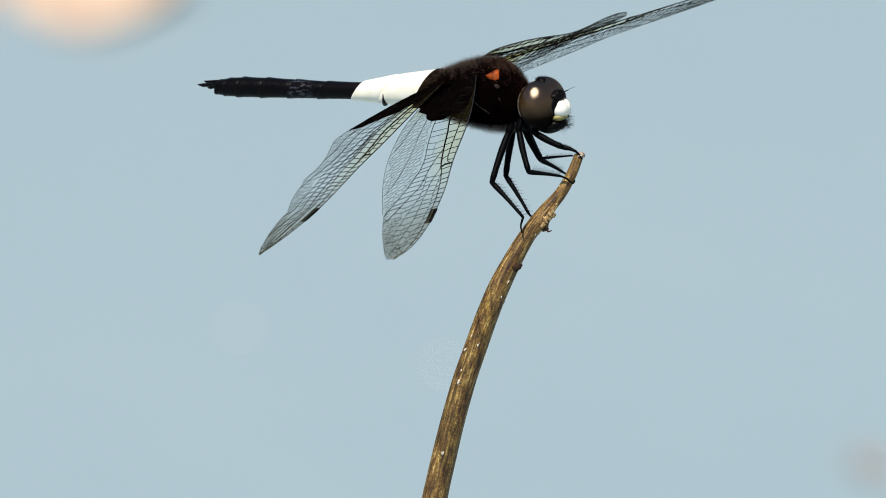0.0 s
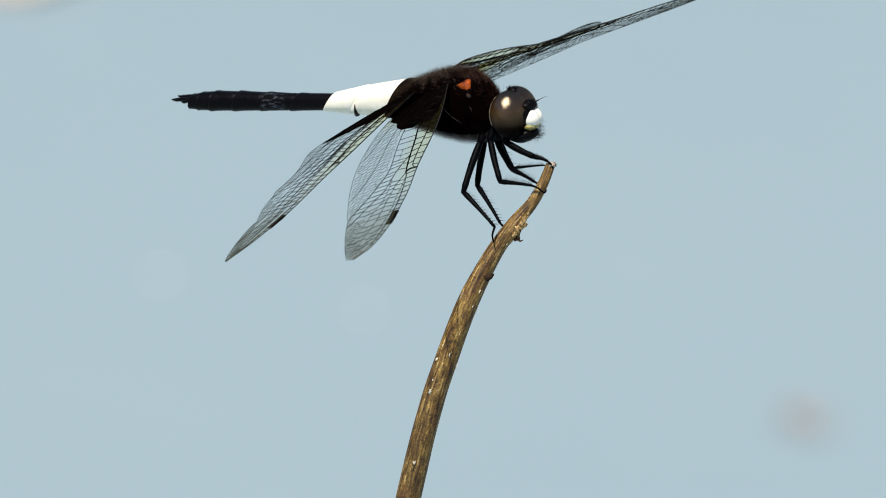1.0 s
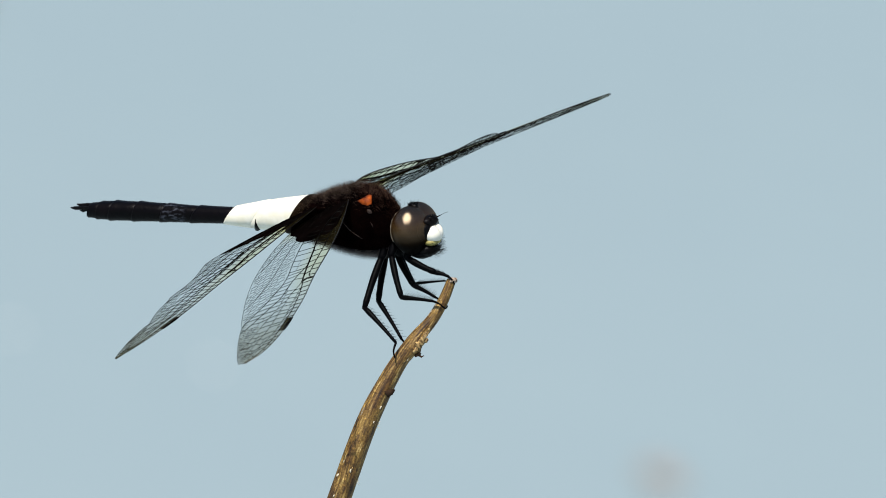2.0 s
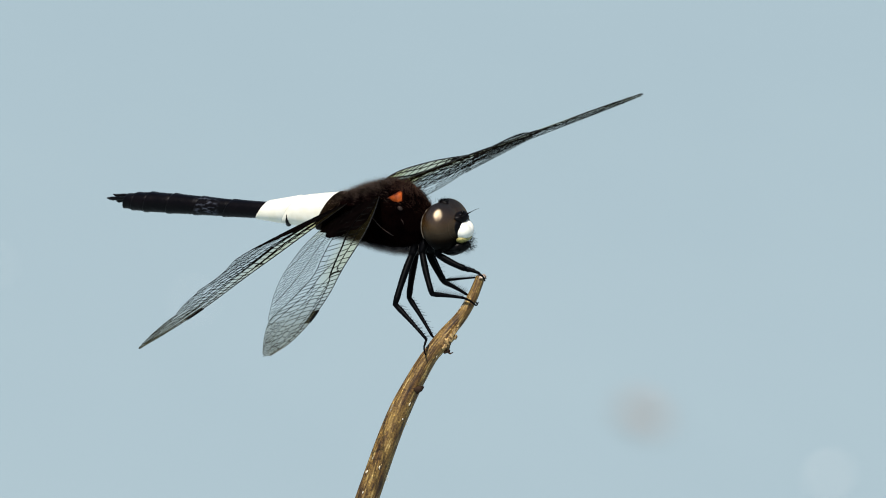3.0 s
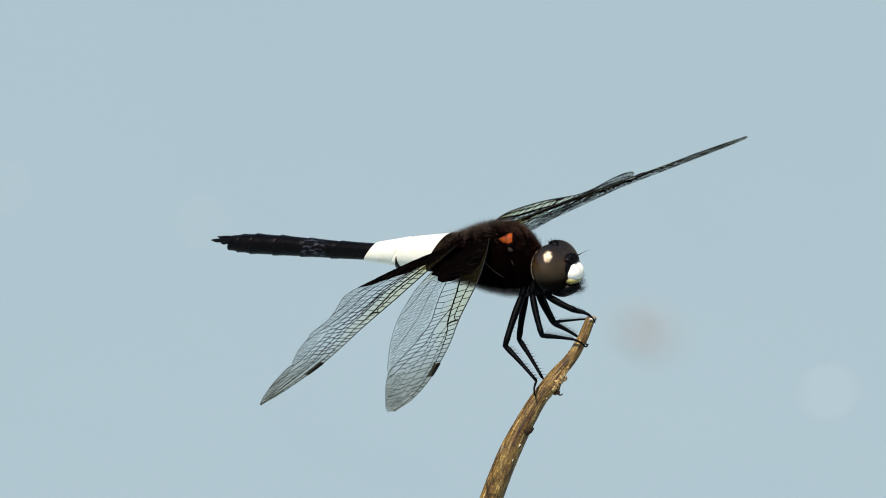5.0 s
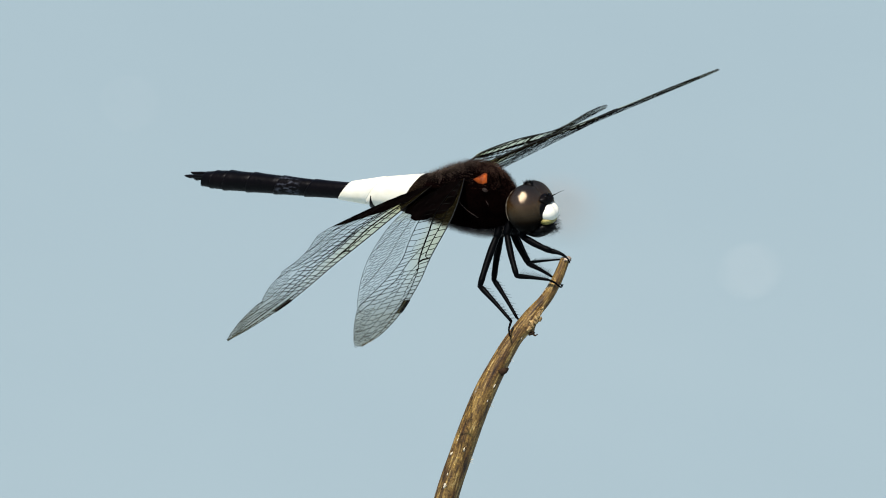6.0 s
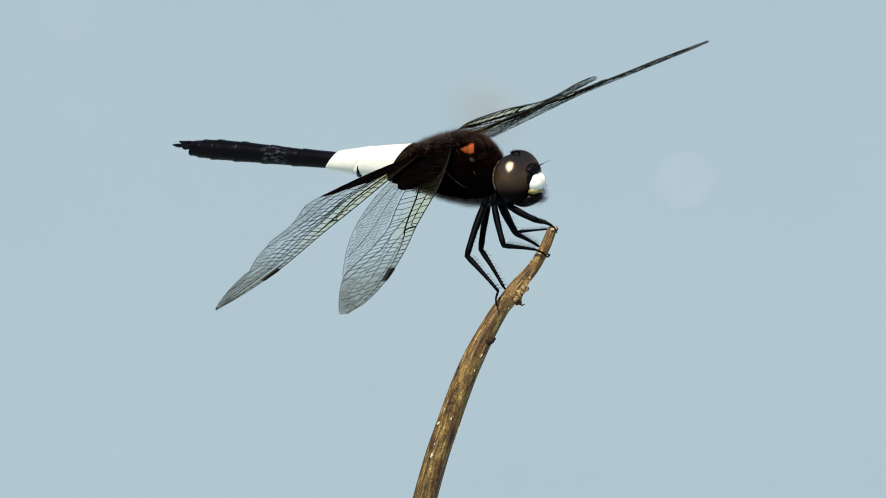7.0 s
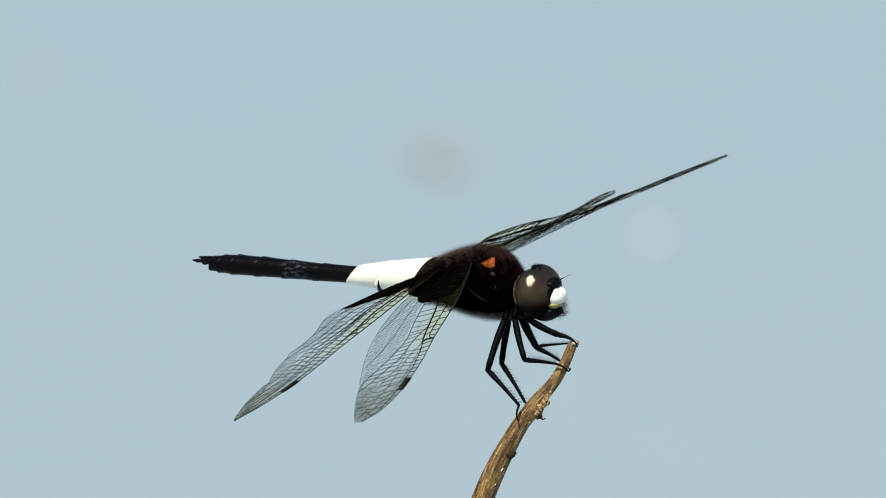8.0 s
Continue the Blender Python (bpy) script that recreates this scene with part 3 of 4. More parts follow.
def build_abdomen():
    """Rings along -x from the waist; the whole abdomen sways on it."""
    def shell(b, stations, sides=30):
        """Rings whose tops lean towards the head, most at the white waist."""
        rings = []
        for x, w, h, z in stations:
            tall = Vector((float(np.interp(x, (-27, -20, -9, -5, 0), (0.30, 0.42, 0.82, 0.74, 0.66))), 0, 1))
            rings.append(ring(b, V(x, 0, z), Vector((0, 1, 0)), tall, w * MM, h * MM, sides, 0.92))
        skin(b, rings)

    bm = bmesh.new()
    shell(bm, [(1.6, 1.7, 1.8, 0.0), (1.0, 2.0, 2.05, 0.0), (0.3, 2.16, 2.18, 0.0), (-0.1, 2.16, 2.16, 0.0), (-0.3, 2.02, 2.02, 0.0)])
    abdomen = part("abdomen", bm, TAN, dragonfly, "slim abdomen, white at the waist and black beyond")
    bm = bmesh.new()
    shell(bm, [(0.0, 2.05, 2.02, 0.0), (-0.3, 2.1, 2.08, 0.0), (-2.0, 1.92, 1.9, -0.02), (-4.0, 1.72, 1.68, -0.06), (-5.0, 1.60, 1.55, -0.1)])
    part("white_ring", bm, WHITE, abdomen, "white waist ring")
    bm = bmesh.new()
    shell(bm, [(-4.9, 1.58, 1.56, -0.08), (-5.1, 1.61, 1.59, -0.08), (-6.8, 1.36, 1.34, -0.18), (-8.7, 1.06, 1.08, -0.29), (-8.9, 1.0, 1.02, -0.29)])
    part("white_ring", bm, WHITE, abdomen, "white waist ring")
    bm = bmesh.new()
    for s in (-1, 1):
        tube(bm, [V(-5.1, 0.9 * s, -1.50), V(-4.9, 1.44 * s, -1.0), V(-4.75, 1.66 * s, -0.25)], [0.34 * MM, 0.19 * MM, 0.04 * MM], 8)
    part("seam", bm, BLACK, abdomen, "black seam between the white rings")
    edges = ((-8.7, 0.96, 0.94, -0.36), (-13.4, 0.98, 0.95, -0.32), (-17.3, 1.06, 1.02, -0.22), (-20.9, 1.14, 1.08, -0.14), (-23.9, 1.16, 1.08, -0.1),
             (-25.6, 1.04, 0.96, -0.10), (-26.8, 0.84, 0.78, -0.12))
    for i, ((x0, w0, h0, z0), (x1, w1, h1, z1)) in enumerate(zip(edges, edges[1:])):
        bm = bmesh.new()
        m = lambda s, k: (x0 + (x1 - x0) * s, (w0 + (w1 - w0) * s) * k, (h0 + (h1 - h0) * s) * k, z0 + (z1 - z0) * s)
        shell(bm, [m(-0.03, 0.90), m(0.03, 0.97), m(0.3, 0.98), m(0.7, 1.0), m(0.95, 1.06), m(1.0, 1.05), m(1.02, 0.93)])
        part("segment", bm, TAIL, abdomen, "black abdomen ring" if i != 2 else "black abdomen ring with a chalky scuff")
    for y, z, lift, end in ((0.30, 0.34, 0.10, -28.7), (-0.30, 0.22, -0.05, -29.2), (0, -0.12, -0.06, -28.2)):
        bm = bmesh.new()
        pts = spline([V(-26.5, y, z), V(-27.3, y * 1.3, z + 0.02), V(0.4 * -27.3 + 0.6 * end, y * 1.3, z - 0.06), V(end, y * 0.9, z + lift)], 5)
        tube(bm, pts, [float(np.interp(i, (0, 4, 10, 15), (0.24, 0.19, 0.22, 0.05))) * MM for i in range(len(pts))], 10)
        part("tail_claw", bm, BLACK, abdomen, "pointed tail appendage")
    return abdomen


abdomen = build_abdomen()


def build_leg(side, points, thick):
    """Hip, knee, ankle and toes in millimetres from the stalk's tip."""
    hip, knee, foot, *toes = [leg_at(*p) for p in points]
    bm = bmesh.new()
    up = hip + V(0.2, -0.9 * side, 1.3)
    tube(bm, [up, hip.lerp(up, 0.4), hip, hip.lerp(knee, 0.06)], [0.5 * MM, 0.5 * MM, 0.42 * MM, 0.38 * MM], 12)
    leg = part("leg", bm, LEG, dragonfly, "thin black spiny leg")
    bm = bmesh.new()
    side_way = (knee - hip).cross(foot - knee).normalized()
    bow = (knee - hip).normalized().cross(side_way)
    pts = [hip.lerp(knee, s) + bow * (0.10 * MM * math.sin(math.pi * s)) for s in np.linspace(0, 1, 9)]
    tube(bm, pts, [thick * MM * k for k in (0.80, 0.95, 1.0, 1.0, 0.95, 0.9, 0.86, 0.9, 0.7)], 12)
    part("thigh", bm, LEG, leg)
    bm = bmesh.new()
    pts = [knee.lerp(foot, s) - bow * (0.08 * MM * math.sin(math.pi * s)) for s in np.linspace(-0.02, 1, 8)]
    tube(bm, pts, [thick * MM * k for k in (0.66, 0.78, 0.68, 0.60, 0.54, 0.48, 0.45, 0.40)], 10)
    part("shin", bm, LEG, leg)
    bm = bmesh.new()
    path = spline([foot, *toes], 5)
    tube(bm, path, [thick * MM * float(np.interp(i, (0, len(path) - 1), (0.36, 0.18))) for i in range(len(path))], 8)
    part("toes", bm, LEG, leg)
    rng = random.Random(round(points[1][0] * 10))
    ends = []
    inner = ((hip + foot) / 2 - knee).normalized()
    for s in np.linspace(0.06, 0.92, 12):
        p = knee.lerp(foot, s)
        for g in (-0.35, 0.35):
            d = (inner + (foot - knee).normalized() * 0.35 + side_way * g).normalized()
            ends.append((p, p + d * rng.uniform(0.7, 1.15) * (1 - 0.3 * s) * MM, 0.034 * MM))
    for s in np.linspace(0.3, 0.95, 9):
        p = hip.lerp(knee, s)
        d = (inner * 0.8 + (knee - hip).normalized() * 0.5 + side_way * rng.uniform(-0.5, 0.5)).normalized()
        ends.append((p, p + d * rng.uniform(0.5, 0.75) * MM, 0.02 * MM))
    bars("spines", ends, leg, LEG, "fine black spines", 0.3)


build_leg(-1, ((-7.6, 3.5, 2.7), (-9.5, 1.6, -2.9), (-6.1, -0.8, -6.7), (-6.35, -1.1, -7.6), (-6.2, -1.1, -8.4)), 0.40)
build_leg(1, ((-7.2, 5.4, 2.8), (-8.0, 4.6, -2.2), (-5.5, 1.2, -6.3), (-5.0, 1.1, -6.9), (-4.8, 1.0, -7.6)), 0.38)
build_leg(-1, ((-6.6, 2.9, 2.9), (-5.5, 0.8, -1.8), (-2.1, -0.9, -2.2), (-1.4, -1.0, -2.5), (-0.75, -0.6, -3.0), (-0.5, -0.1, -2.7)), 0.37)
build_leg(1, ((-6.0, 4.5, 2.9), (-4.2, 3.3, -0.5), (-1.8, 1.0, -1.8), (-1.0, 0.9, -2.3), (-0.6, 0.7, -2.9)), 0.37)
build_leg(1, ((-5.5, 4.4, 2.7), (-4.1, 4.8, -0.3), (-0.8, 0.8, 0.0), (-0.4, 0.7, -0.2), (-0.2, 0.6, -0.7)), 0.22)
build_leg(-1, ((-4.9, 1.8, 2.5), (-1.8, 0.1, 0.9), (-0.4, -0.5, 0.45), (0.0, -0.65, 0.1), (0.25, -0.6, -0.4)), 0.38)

# ---- wings ----
FORE_LEAD = ((0, 0), (5.4, 0.6), (11.6, 0.85), (20.4, 0.35), (26.4, 0.4), (31, 0.1), (34.8, -0.4), (37.9, -1.35), (39.7, -2.55), (40.3, -3.9))
FORE_TRAIL = ((0, 0), (0.6, -3.0), (2.5, -6.0), (5.8, -7.7), (9.9, -8.5), (14.3, -8.8), (19.4, -8.5), (24.3, -7.8), (27.3, -7.3), (27.9, -6.95), (28.6, -7.0), (32.4, -6.5), (36.9, -5.6),
              (39.2, -4.95), (40.3, -3.9))
HIND_LEAD = ((0, 0), (4, -0.1), (8.1, -0.3), (13.6, -0.4), (20.1, -0.7), (24.8, -0.6), (28, -0.6), (30.5, -0.9), (33.4, -1.6), (36, -2.7), (38, -4.25))
HIND_TRAIL = ((0, 0), (0.4, -3.4), (1.6, -6.8), (3.4, -9.6), (4.9, -11.4), (6.2, -12.3), (8, -11.8), (11.6, -10.5), (14.6, -10.1), (17.0, -10.6), (17.9, -10.0), (21.3, -9.3),
              (24.8, -7.9), (26.5, -6.9), (27.2, -7.3), (31, -6.75), (34.4, -5.8), (36.5, -5.0), (38, -4.25))


def build_wing(lead, trail, side, hind, twist=0.0, arch=0.0, dip=0.0):
    """A wing in its own space: x along the span, y to the front edge, hinge at the origin."""
    a = np.array([v[:2] for v in spline([(*p, 0) for p in lead], 12)])
    b = np.array([v[:2] for v in spline([(*p, 0) for p in trail], 12)])
    cum = lambda c: np.concatenate([[0], np.cumsum(np.linalg.norm(np.diff(c, axis=0), axis=1))])
    ca, cb = cum(a), cum(b)
    ra, rb = ca / ca[-1], cb / cb[-1]
    front = lambda s: np.array([np.interp(s, ra, a[:, 0]), np.interp(s, ra, a[:, 1])])
    rear = lambda s: np.array([np.interp(s, rb, b[:, 0]), np.interp(s, rb, b[:, 1])])
    long = lead[-1][0]

    def high(x, t):
        """Pleats near the front edge and a slight sag behind them."""
        fold = 0.13 * math.sin(t * 26) * max(0.0, 1 - t * 1.5) * min(1, x / 4)
        y = float(np.interp(x, a[:, 0], a[:, 1]) * (1 - t) - 8.0 * t)
        fold += y * math.tan(radians(twist)) * max(0.0, 1 - x / (0.6 * long))
        fold += arch * 9.0 * max(0.0, x / long) ** 0.8 * max(0.0, 1 - x / long) ** 4.5
        fold -= dip * math.exp(-((x / long - 0.56) / 0.17) ** 2)
        return fold + 0.25 * math.sin(math.pi * min(1, max(0, t))) * min(1, max(0, x) / 6) * max(0, 1 - x / long)

    def place(s, t):
        p = front(s) * (1 - t) + rear(s) * t
        return V(p[0], p[1], high(p[0], t))

    bm = bmesh.new()
    uv = bm.loops.layers.uv.new("UVMap")
    ss, ts = np.linspace(0, 1, 46), np.linspace(0, 1, 17)
    grid = [[bm.verts.new(place(s, t)) for t in ts] for s in ss]
    for i in range(len(ss) - 1):
        for j in range(len(ts) - 1):
            f = bm.faces.new((grid[i][j], grid[i][j + 1], grid[i + 1][j + 1], grid[i + 1][j]))
            for loop, (s, t) in zip(f.loops, ((i, j), (i, j + 1), (i + 1, j + 1), (i + 1, j))):
                loop[uv].uv = (ss[s], ts[t])
    bmesh.ops.dissolve_degenerate(bm, dist=1e-7, edges=bm.edges[:])
    wing = part("wing", bm, MEMBRANE, dragonfly, "clear wing with a dark net of veins")

    strong, fine = [], []
    # long veins: radius at the root and beyond the joint, and way points (share of the span, share of the chord)
    nod = 0.44 if hind else 0.51
    front_vein = (0.084, 0.07, ((0, 0), (1, 0)))
    second = (0.066, 0.066, ((0.02, 0.12), (0.25, 0.115), (nod - 0.09, 0.10), (nod - 0.02, 0.075), (nod, 0.02)))
    if hind:
        ways = [front_vein, second,
                (0.10, 0.055, ((0.02, 0.22), (0.25, 0.21), (nod, 0.17), (0.6, 0.13), (0.75, 0.10), (0.9, 0.07), (0.97, 0.045))),
                (0.068, 0.056, ((0.03, 0.27), (0.25, 0.28), (0.45, 0.29), (0.6, 0.26), (0.8, 0.28), (0.97, 0.36))),
                (0.068, 0.056, ((0.30, 0.31), (0.45, 0.37), (0.6, 0.38), (0.75, 0.42), (0.88, 0.55), (0.96, 0.72))),
                (0.07, 0.056, ((0.04, 0.33), (0.225, 0.34), (0.356, 0.38), (0.435, 0.46), (0.53, 0.50), (0.60, 0.51), (0.73, 0.58), (0.83, 0.80), (0.88, 1.0))),
                (0.055, 0.04, ((0.04, 0.38), (0.225, 0.42), (0.323, 0.46), (0.402, 0.53), (0.48, 0.63), (0.62, 0.66), (0.72, 0.80), (0.77, 1.0))),
                (0.045, 0.04, ((0.05, 0.45), (0.15, 0.55), (0.266, 0.60), (0.40, 0.70), (0.52, 0.84), (0.58, 1.0))),
                (0.04, 0.04, ((0.05, 0.52), (0.16, 0.68), (0.28, 0.78), (0.37, 0.86), (0.43, 1.0)))]
        ladders = ((0, 1, 0.05, nod - 0.02, 0.036), (1, 2, 0.05, nod - 0.02, 0.036), (0, 2, nod + 0.015, 0.94, 0.024), (2, 3, 0.06, 0.95, 0.027), (3, 4, 0.32, 0.94, 0.026),
                   (3, 5, 0.10, 0.30, 0.028), (4, 5, 0.32, 0.84, 0.026), (5, 6, 0.10, 0.74, 0.026), (6, 7, 0.10, 0.55, 0.027))
        bounds = ((0, 0.05, 0.2, 0.3, 0.4, 0.5, 0.54, 0.66, 0.74, 0.8, 0.88, 0.97, 1.0), (0.45, 0.46, 0.58, 0.63, 0.71, 0.82, 0.66, 0.70, 0.82, 0.72, 0.62, 0.40, 0.05))
    else:
        ways = [front_vein, second,
                (0.105, 0.06, ((0.02, 0.26), (0.233, 0.28), (0.331, 0.24), (0.41, 0.21), (0.50, 0.17), (0.56, 0.12), (0.65, 0.10), (0.72, 0.08), (0.8, 0.10), (0.9, 0.09), (0.97, 0.06))),
                (0.04, 0.035, ((0.553, 0.13), (0.641, 0.18), (0.745, 0.19), (0.844, 0.24), (0.956, 0.34))),
                (0.05, 0.04, ((0.515, 0.16), (0.59, 0.25), (0.693, 0.32), (0.80, 0.42), (0.889, 0.58), (0.95, 0.80))),
                (0.035, 0.035, ((0.551, 0.33), (0.644, 0.38), (0.724, 0.51), (0.841, 0.76), (0.89, 1.0))),
                (0.05, 0.05, ((0.409, 0.21), (0.464, 0.26), (0.537, 0.34), (0.608, 0.44), (0.664, 0.60), (0.738, 0.88), (0.76, 1.0))),
                (0.05, 0.05, ((0.03, 0.36), (0.12, 0.46), (0.248, 0.50), (0.36, 0.47), (0.44, 0.44), (0.49, 0.45), (0.544, 0.51), (0.60, 0.63), (0.666, 0.82), (0.72, 1.0))),
                (0.035, 0.035, ((0.05, 0.5), (0.14, 0.62), (0.25, 0.66), (0.36, 0.66), (0.46, 0.70), (0.55, 0.84), (0.60, 1.0))),
                (0.035, 0.035, ((0.06, 0.58), (0.15, 0.78), (0.25, 0.84), (0.33, 0.90), (0.38, 1.0)))]
        ladders = ((0, 1, 0.05, nod - 0.02, 0.036), (1, 2, 0.05, nod - 0.02, 0.036), (0, 2, nod + 0.015, 0.94, 0.026), (2, 7, 0.08, 0.40, 0.031), (2, 6, 0.43, 0.51, 0.028),
                   (6, 7, 0.43, 0.71, 0.024), (2, 3, 0.57, 0.94, 0.026), (3, 4, 0.56, 0.94, 0.025), (4, 5, 0.56, 0.88, 0.025), (5, 6, 0.57, 0.73, 0.025))
        bounds = ((0, 0.05, 0.2, 0.4, 0.48, 0.55, 0.6, 0.67, 0.72, 0.75, 0.84, 0.9, 0.96, 1.0), (0.40, 0.42, 0.51, 0.46, 0.45, 0.54, 0.65, 0.84, 0.92, 0.60, 0.78, 0.64, 0.40, 0.05))
    rear_edge = (0.032, 0.032, ((0, 1), (1, 1)))

    def chord(v, s):
        return float(np.interp(s, [p[0] for p in v[2]], [p[1] for p in v[2]]))

    for v in (*ways, rear_edge):
        run = [p.xy for p in spline([(*p, 0) for p in v[2]], 44 if len(v[2]) == 2 else 10)]
        thick = lambda q: float(np.interp(q, (nod - 0.02, nod + 0.05, 1.0), (v[0], v[1], 0.75 * v[1]))) * 0.88 * MM
        bars("vein", [(place(*p), place(*q), thick(p[0])) for p, q in zip(run, run[1:])], wing, COSTA if v is front_vein else VEIN, "stout dark vein")
    # ladders of cross veins between the front veins
    rng = random.Random(3 + hind)
    for i, j, lo, hi, step in ladders:
        s = lo
        while s < hi:
            k = s + rng.uniform(-0.004, 0.004)
            a0, a1 = chord(ways[i], k), chord(ways[j], k)
            if a1 - a0 > (0.16 if hind else 0.24):
                m = place(k + rng.uniform(0.006, 0.012), (a0 + a1) / 2)
                fine.append((place(k, a0), m, 0.032 * MM))
                fine.append((m, place(k, a1), 0.032 * MM))
                k2 = k + step / 2 + 0.009
                fine.append((m, place(min(k2 + step * 0.5, 1), (a0 + a1) / 2 + 0.006), 0.02 * MM))
            else:
                fine.append((place(k, a0), place(k + 0.004, a1), (0.05 if j < 3 else 0.044 if hind else 0.036) * MM))
            s += step * rng.uniform(0.8, 1.25)
    # the strong joint half way along the front edge
    strong += [(place(nod - 0.002, 0), place(nod + 0.003, 0.09), 0.11 * MM), (place(nod + 0.003, 0.09), place(nod + 0.006, 0.17), 0.11 * MM)]
    fine += strong
    # net of small cells behind
    def sown(size, lo, hi):
        out = []
        for r in range(int(16 / (size * 0.87)) + 2):
            for c in range(int((hi - lo) / size) + 3):
                x = lo + (c + 0.5 * (r % 2)) * size - 1 + rng.uniform(-0.4, 0.4) * size
                out.append(Vector((x, 2 - r * size * 0.87 + rng.uniform(-0.4, 0.4) * size)))
        return out

    nets = [(sown(0.88 if hind else 0.76, 0, long * 0.74), -0.2, long * 0.70, 0.024 if hind else 0.021), (sown(0.54, long * 0.66, long + 1), long * 0.70, long - 0.15, 0.021)]
    from_x = np.linspace(0.0, long, 200)
    yl, yt = np.interp(from_x, a[:, 0], a[:, 1]), np.array([min(b[np.abs(b[:, 0] - x) < 0.5, 1], default=-4.0) for x in from_x])

    def share(x, y):
        u, w = np.interp(x, from_x, yl), np.interp(x, from_x, yt)
        return (u - y) / max(u - w, 0.2)

    from_limit = lambda x: float(np.interp(x / long, *bounds))
    for seeds, lo, hi, thick in nets:
        for p, q in mathutils_delaunay(seeds):
            tp, tq = share(*p), share(*q)
            if min(p[0], q[0]) > lo and max(p[0], q[0]) < hi and min(tp - from_limit(p[0]), tq - from_limit(q[0])) > 0 and max(tp, tq) < 1.0:
                fine.append((V(p[0], p[1], high(p[0], tp)), V(q[0], q[1], high(q[0], tq)), thick * MM))
    net = bars("vein_net", fine, wing, NET, "fine dark vein net")
    tagged(net, kind="stuff")
    bm = bmesh.new()
    lo, hi = 0.758, 0.828
    quads = [[bm.verts.new(place(s, t) + V(0, 0, z)) for t in (-0.012, 0.095) for z in (0.06, -0.06)] for s in np.linspace(lo, hi, 7)]
    for u, w in zip(quads, quads[1:]):
        for i, j in ((0, 1), (1, 3), (3, 2), (2, 0)):
            bm.faces.new((u[i], u[j], w[j], w[i]))
    for e in (quads[0], quads[-1]):
        bm.faces.new((e[0], e[1], e[3], e[2]))
    bmesh.ops.recalc_face_normals(bm, faces=bm.faces)
    part("pterostigma", bm, STIGMA, wing, "black cell near the wing tip", False)
    if hind or side < 0:
        bm = bmesh.new()
        cells = []
        last = 0.258 if hind else 0.250
        for s in np.linspace(0.02, last, 24):
            if not hind:
                reach, stop = np.interp(s, (0.02, 0.1, 0.19, 0.225, 0.25), (0.04, 0.04, 0.06, 0.16, 0.40)), np.interp(s, (0.15, 0.18, 0.205, 0.225, 0.25), (0.985, 0.95, 0.72, 0.70, 0.56))
            elif side < 0:
                reach, stop = np.interp(s, (0.02, 0.09, 0.14, 0.19, 0.232, 0.258), (0.10, 0.11, 0.20, 0.42, 0.60, 0.88)), 0.985
            else:
                reach, stop = np.interp(s, (0.02, 0.09, 0.14, 0.19, 0.232, 0.258), (0.55, 0.62, 0.75, 0.9, 0.96, 0.97)), 0.985
            reach = min(float(reach) + 0.08 * noise.noise((s * 90, 0.3, 0)) * (hind or s > 0.2), 0.97)
            cells.append([[bm.verts.new(place(s, t) + V(0, 0, z)) for t in np.linspace(reach, float(stop), 8)] for z in (0.035, -0.035)])
        for u, w in zip(cells, cells[1:]):
            for k in range(7):
                bm.faces.new((u[0][k], u[0][k + 1], w[0][k + 1], w[0][k]))
                bm.faces.new((u[1][k + 1], u[1][k], w[1][k], w[1][k + 1]))
            bm.faces.new((u[0][0], w[0][0], w[1][0], u[1][0]))
            bm.faces.new((u[0][7], u[1][7], w[1][7], w[0][7]))
        part("dark_patch", bm, PATCHED, wing, "dark brown patch at the wing base")
    if side > 0:
        for o in (wing, *wing.children):
            o.data.transform(Matrix.Diagonal((1, 1, -1, 1)))
            o.data.flip_normals()
    return wing


def mathutils_delaunay(seeds):
    """Walls of the cells round scattered seeds."""
    from mathutils.geometry import delaunay_2d_cdt
    verts, _, faces, *_ = delaunay_2d_cdt(seeds, [], [], 0, 1e-5)
    mid = [sum((verts[i] for i in f), Vector((0, 0))) / len(f) for f in faces]
    seen, walls = {}, []
    for k, f in enumerate(faces):
        for i in range(len(f)):
            e = tuple(sorted((f[i], f[(i + 1) % len(f)])))
            if e in seen:
                walls.append((mid[seen[e]], mid[k]))
            seen[e] = k
    return walls


def wing_pose(side, hinge, sweep, droop, pitch):
    """Wing space to body space: side -1 is its right, +1 its left; degrees."""
    sw, dr, pi = radians(sweep), radians(droop), radians(pitch)
    span = Vector((math.sin(sw) * math.cos(dr), side * math.cos(sw) * math.cos(dr), -math.sin(dr)))
    front = Vector((math.cos(sw), -side * math.sin(sw), 0))
    up = span.cross(front)
    if up.z < 0:
        up = -up
    front = front * math.cos(pi) + up * math.sin(pi)
    m = Matrix((span, front, span.cross(front))).transposed().to_4x4()
    return Matrix.Translation(Vector((hinge[0], hinge[1] * side, hinge[2])) * MM) @ m


FORE, HIND = (1.6, 2.0, 3.3), (-2.2, 2.4, 2.4)
right_fore = build_wing(FORE_LEAD, FORE_TRAIL, -1, False)
right_hind = build_wing(HIND_LEAD, HIND_TRAIL, -1, True)
left_fore = build_wing(FORE_LEAD, FORE_TRAIL, 1, False, 10.0)
left_hind = build_wing(HIND_LEAD, HIND_TRAIL, 1, True, 4.0, 0.68, 0.5)


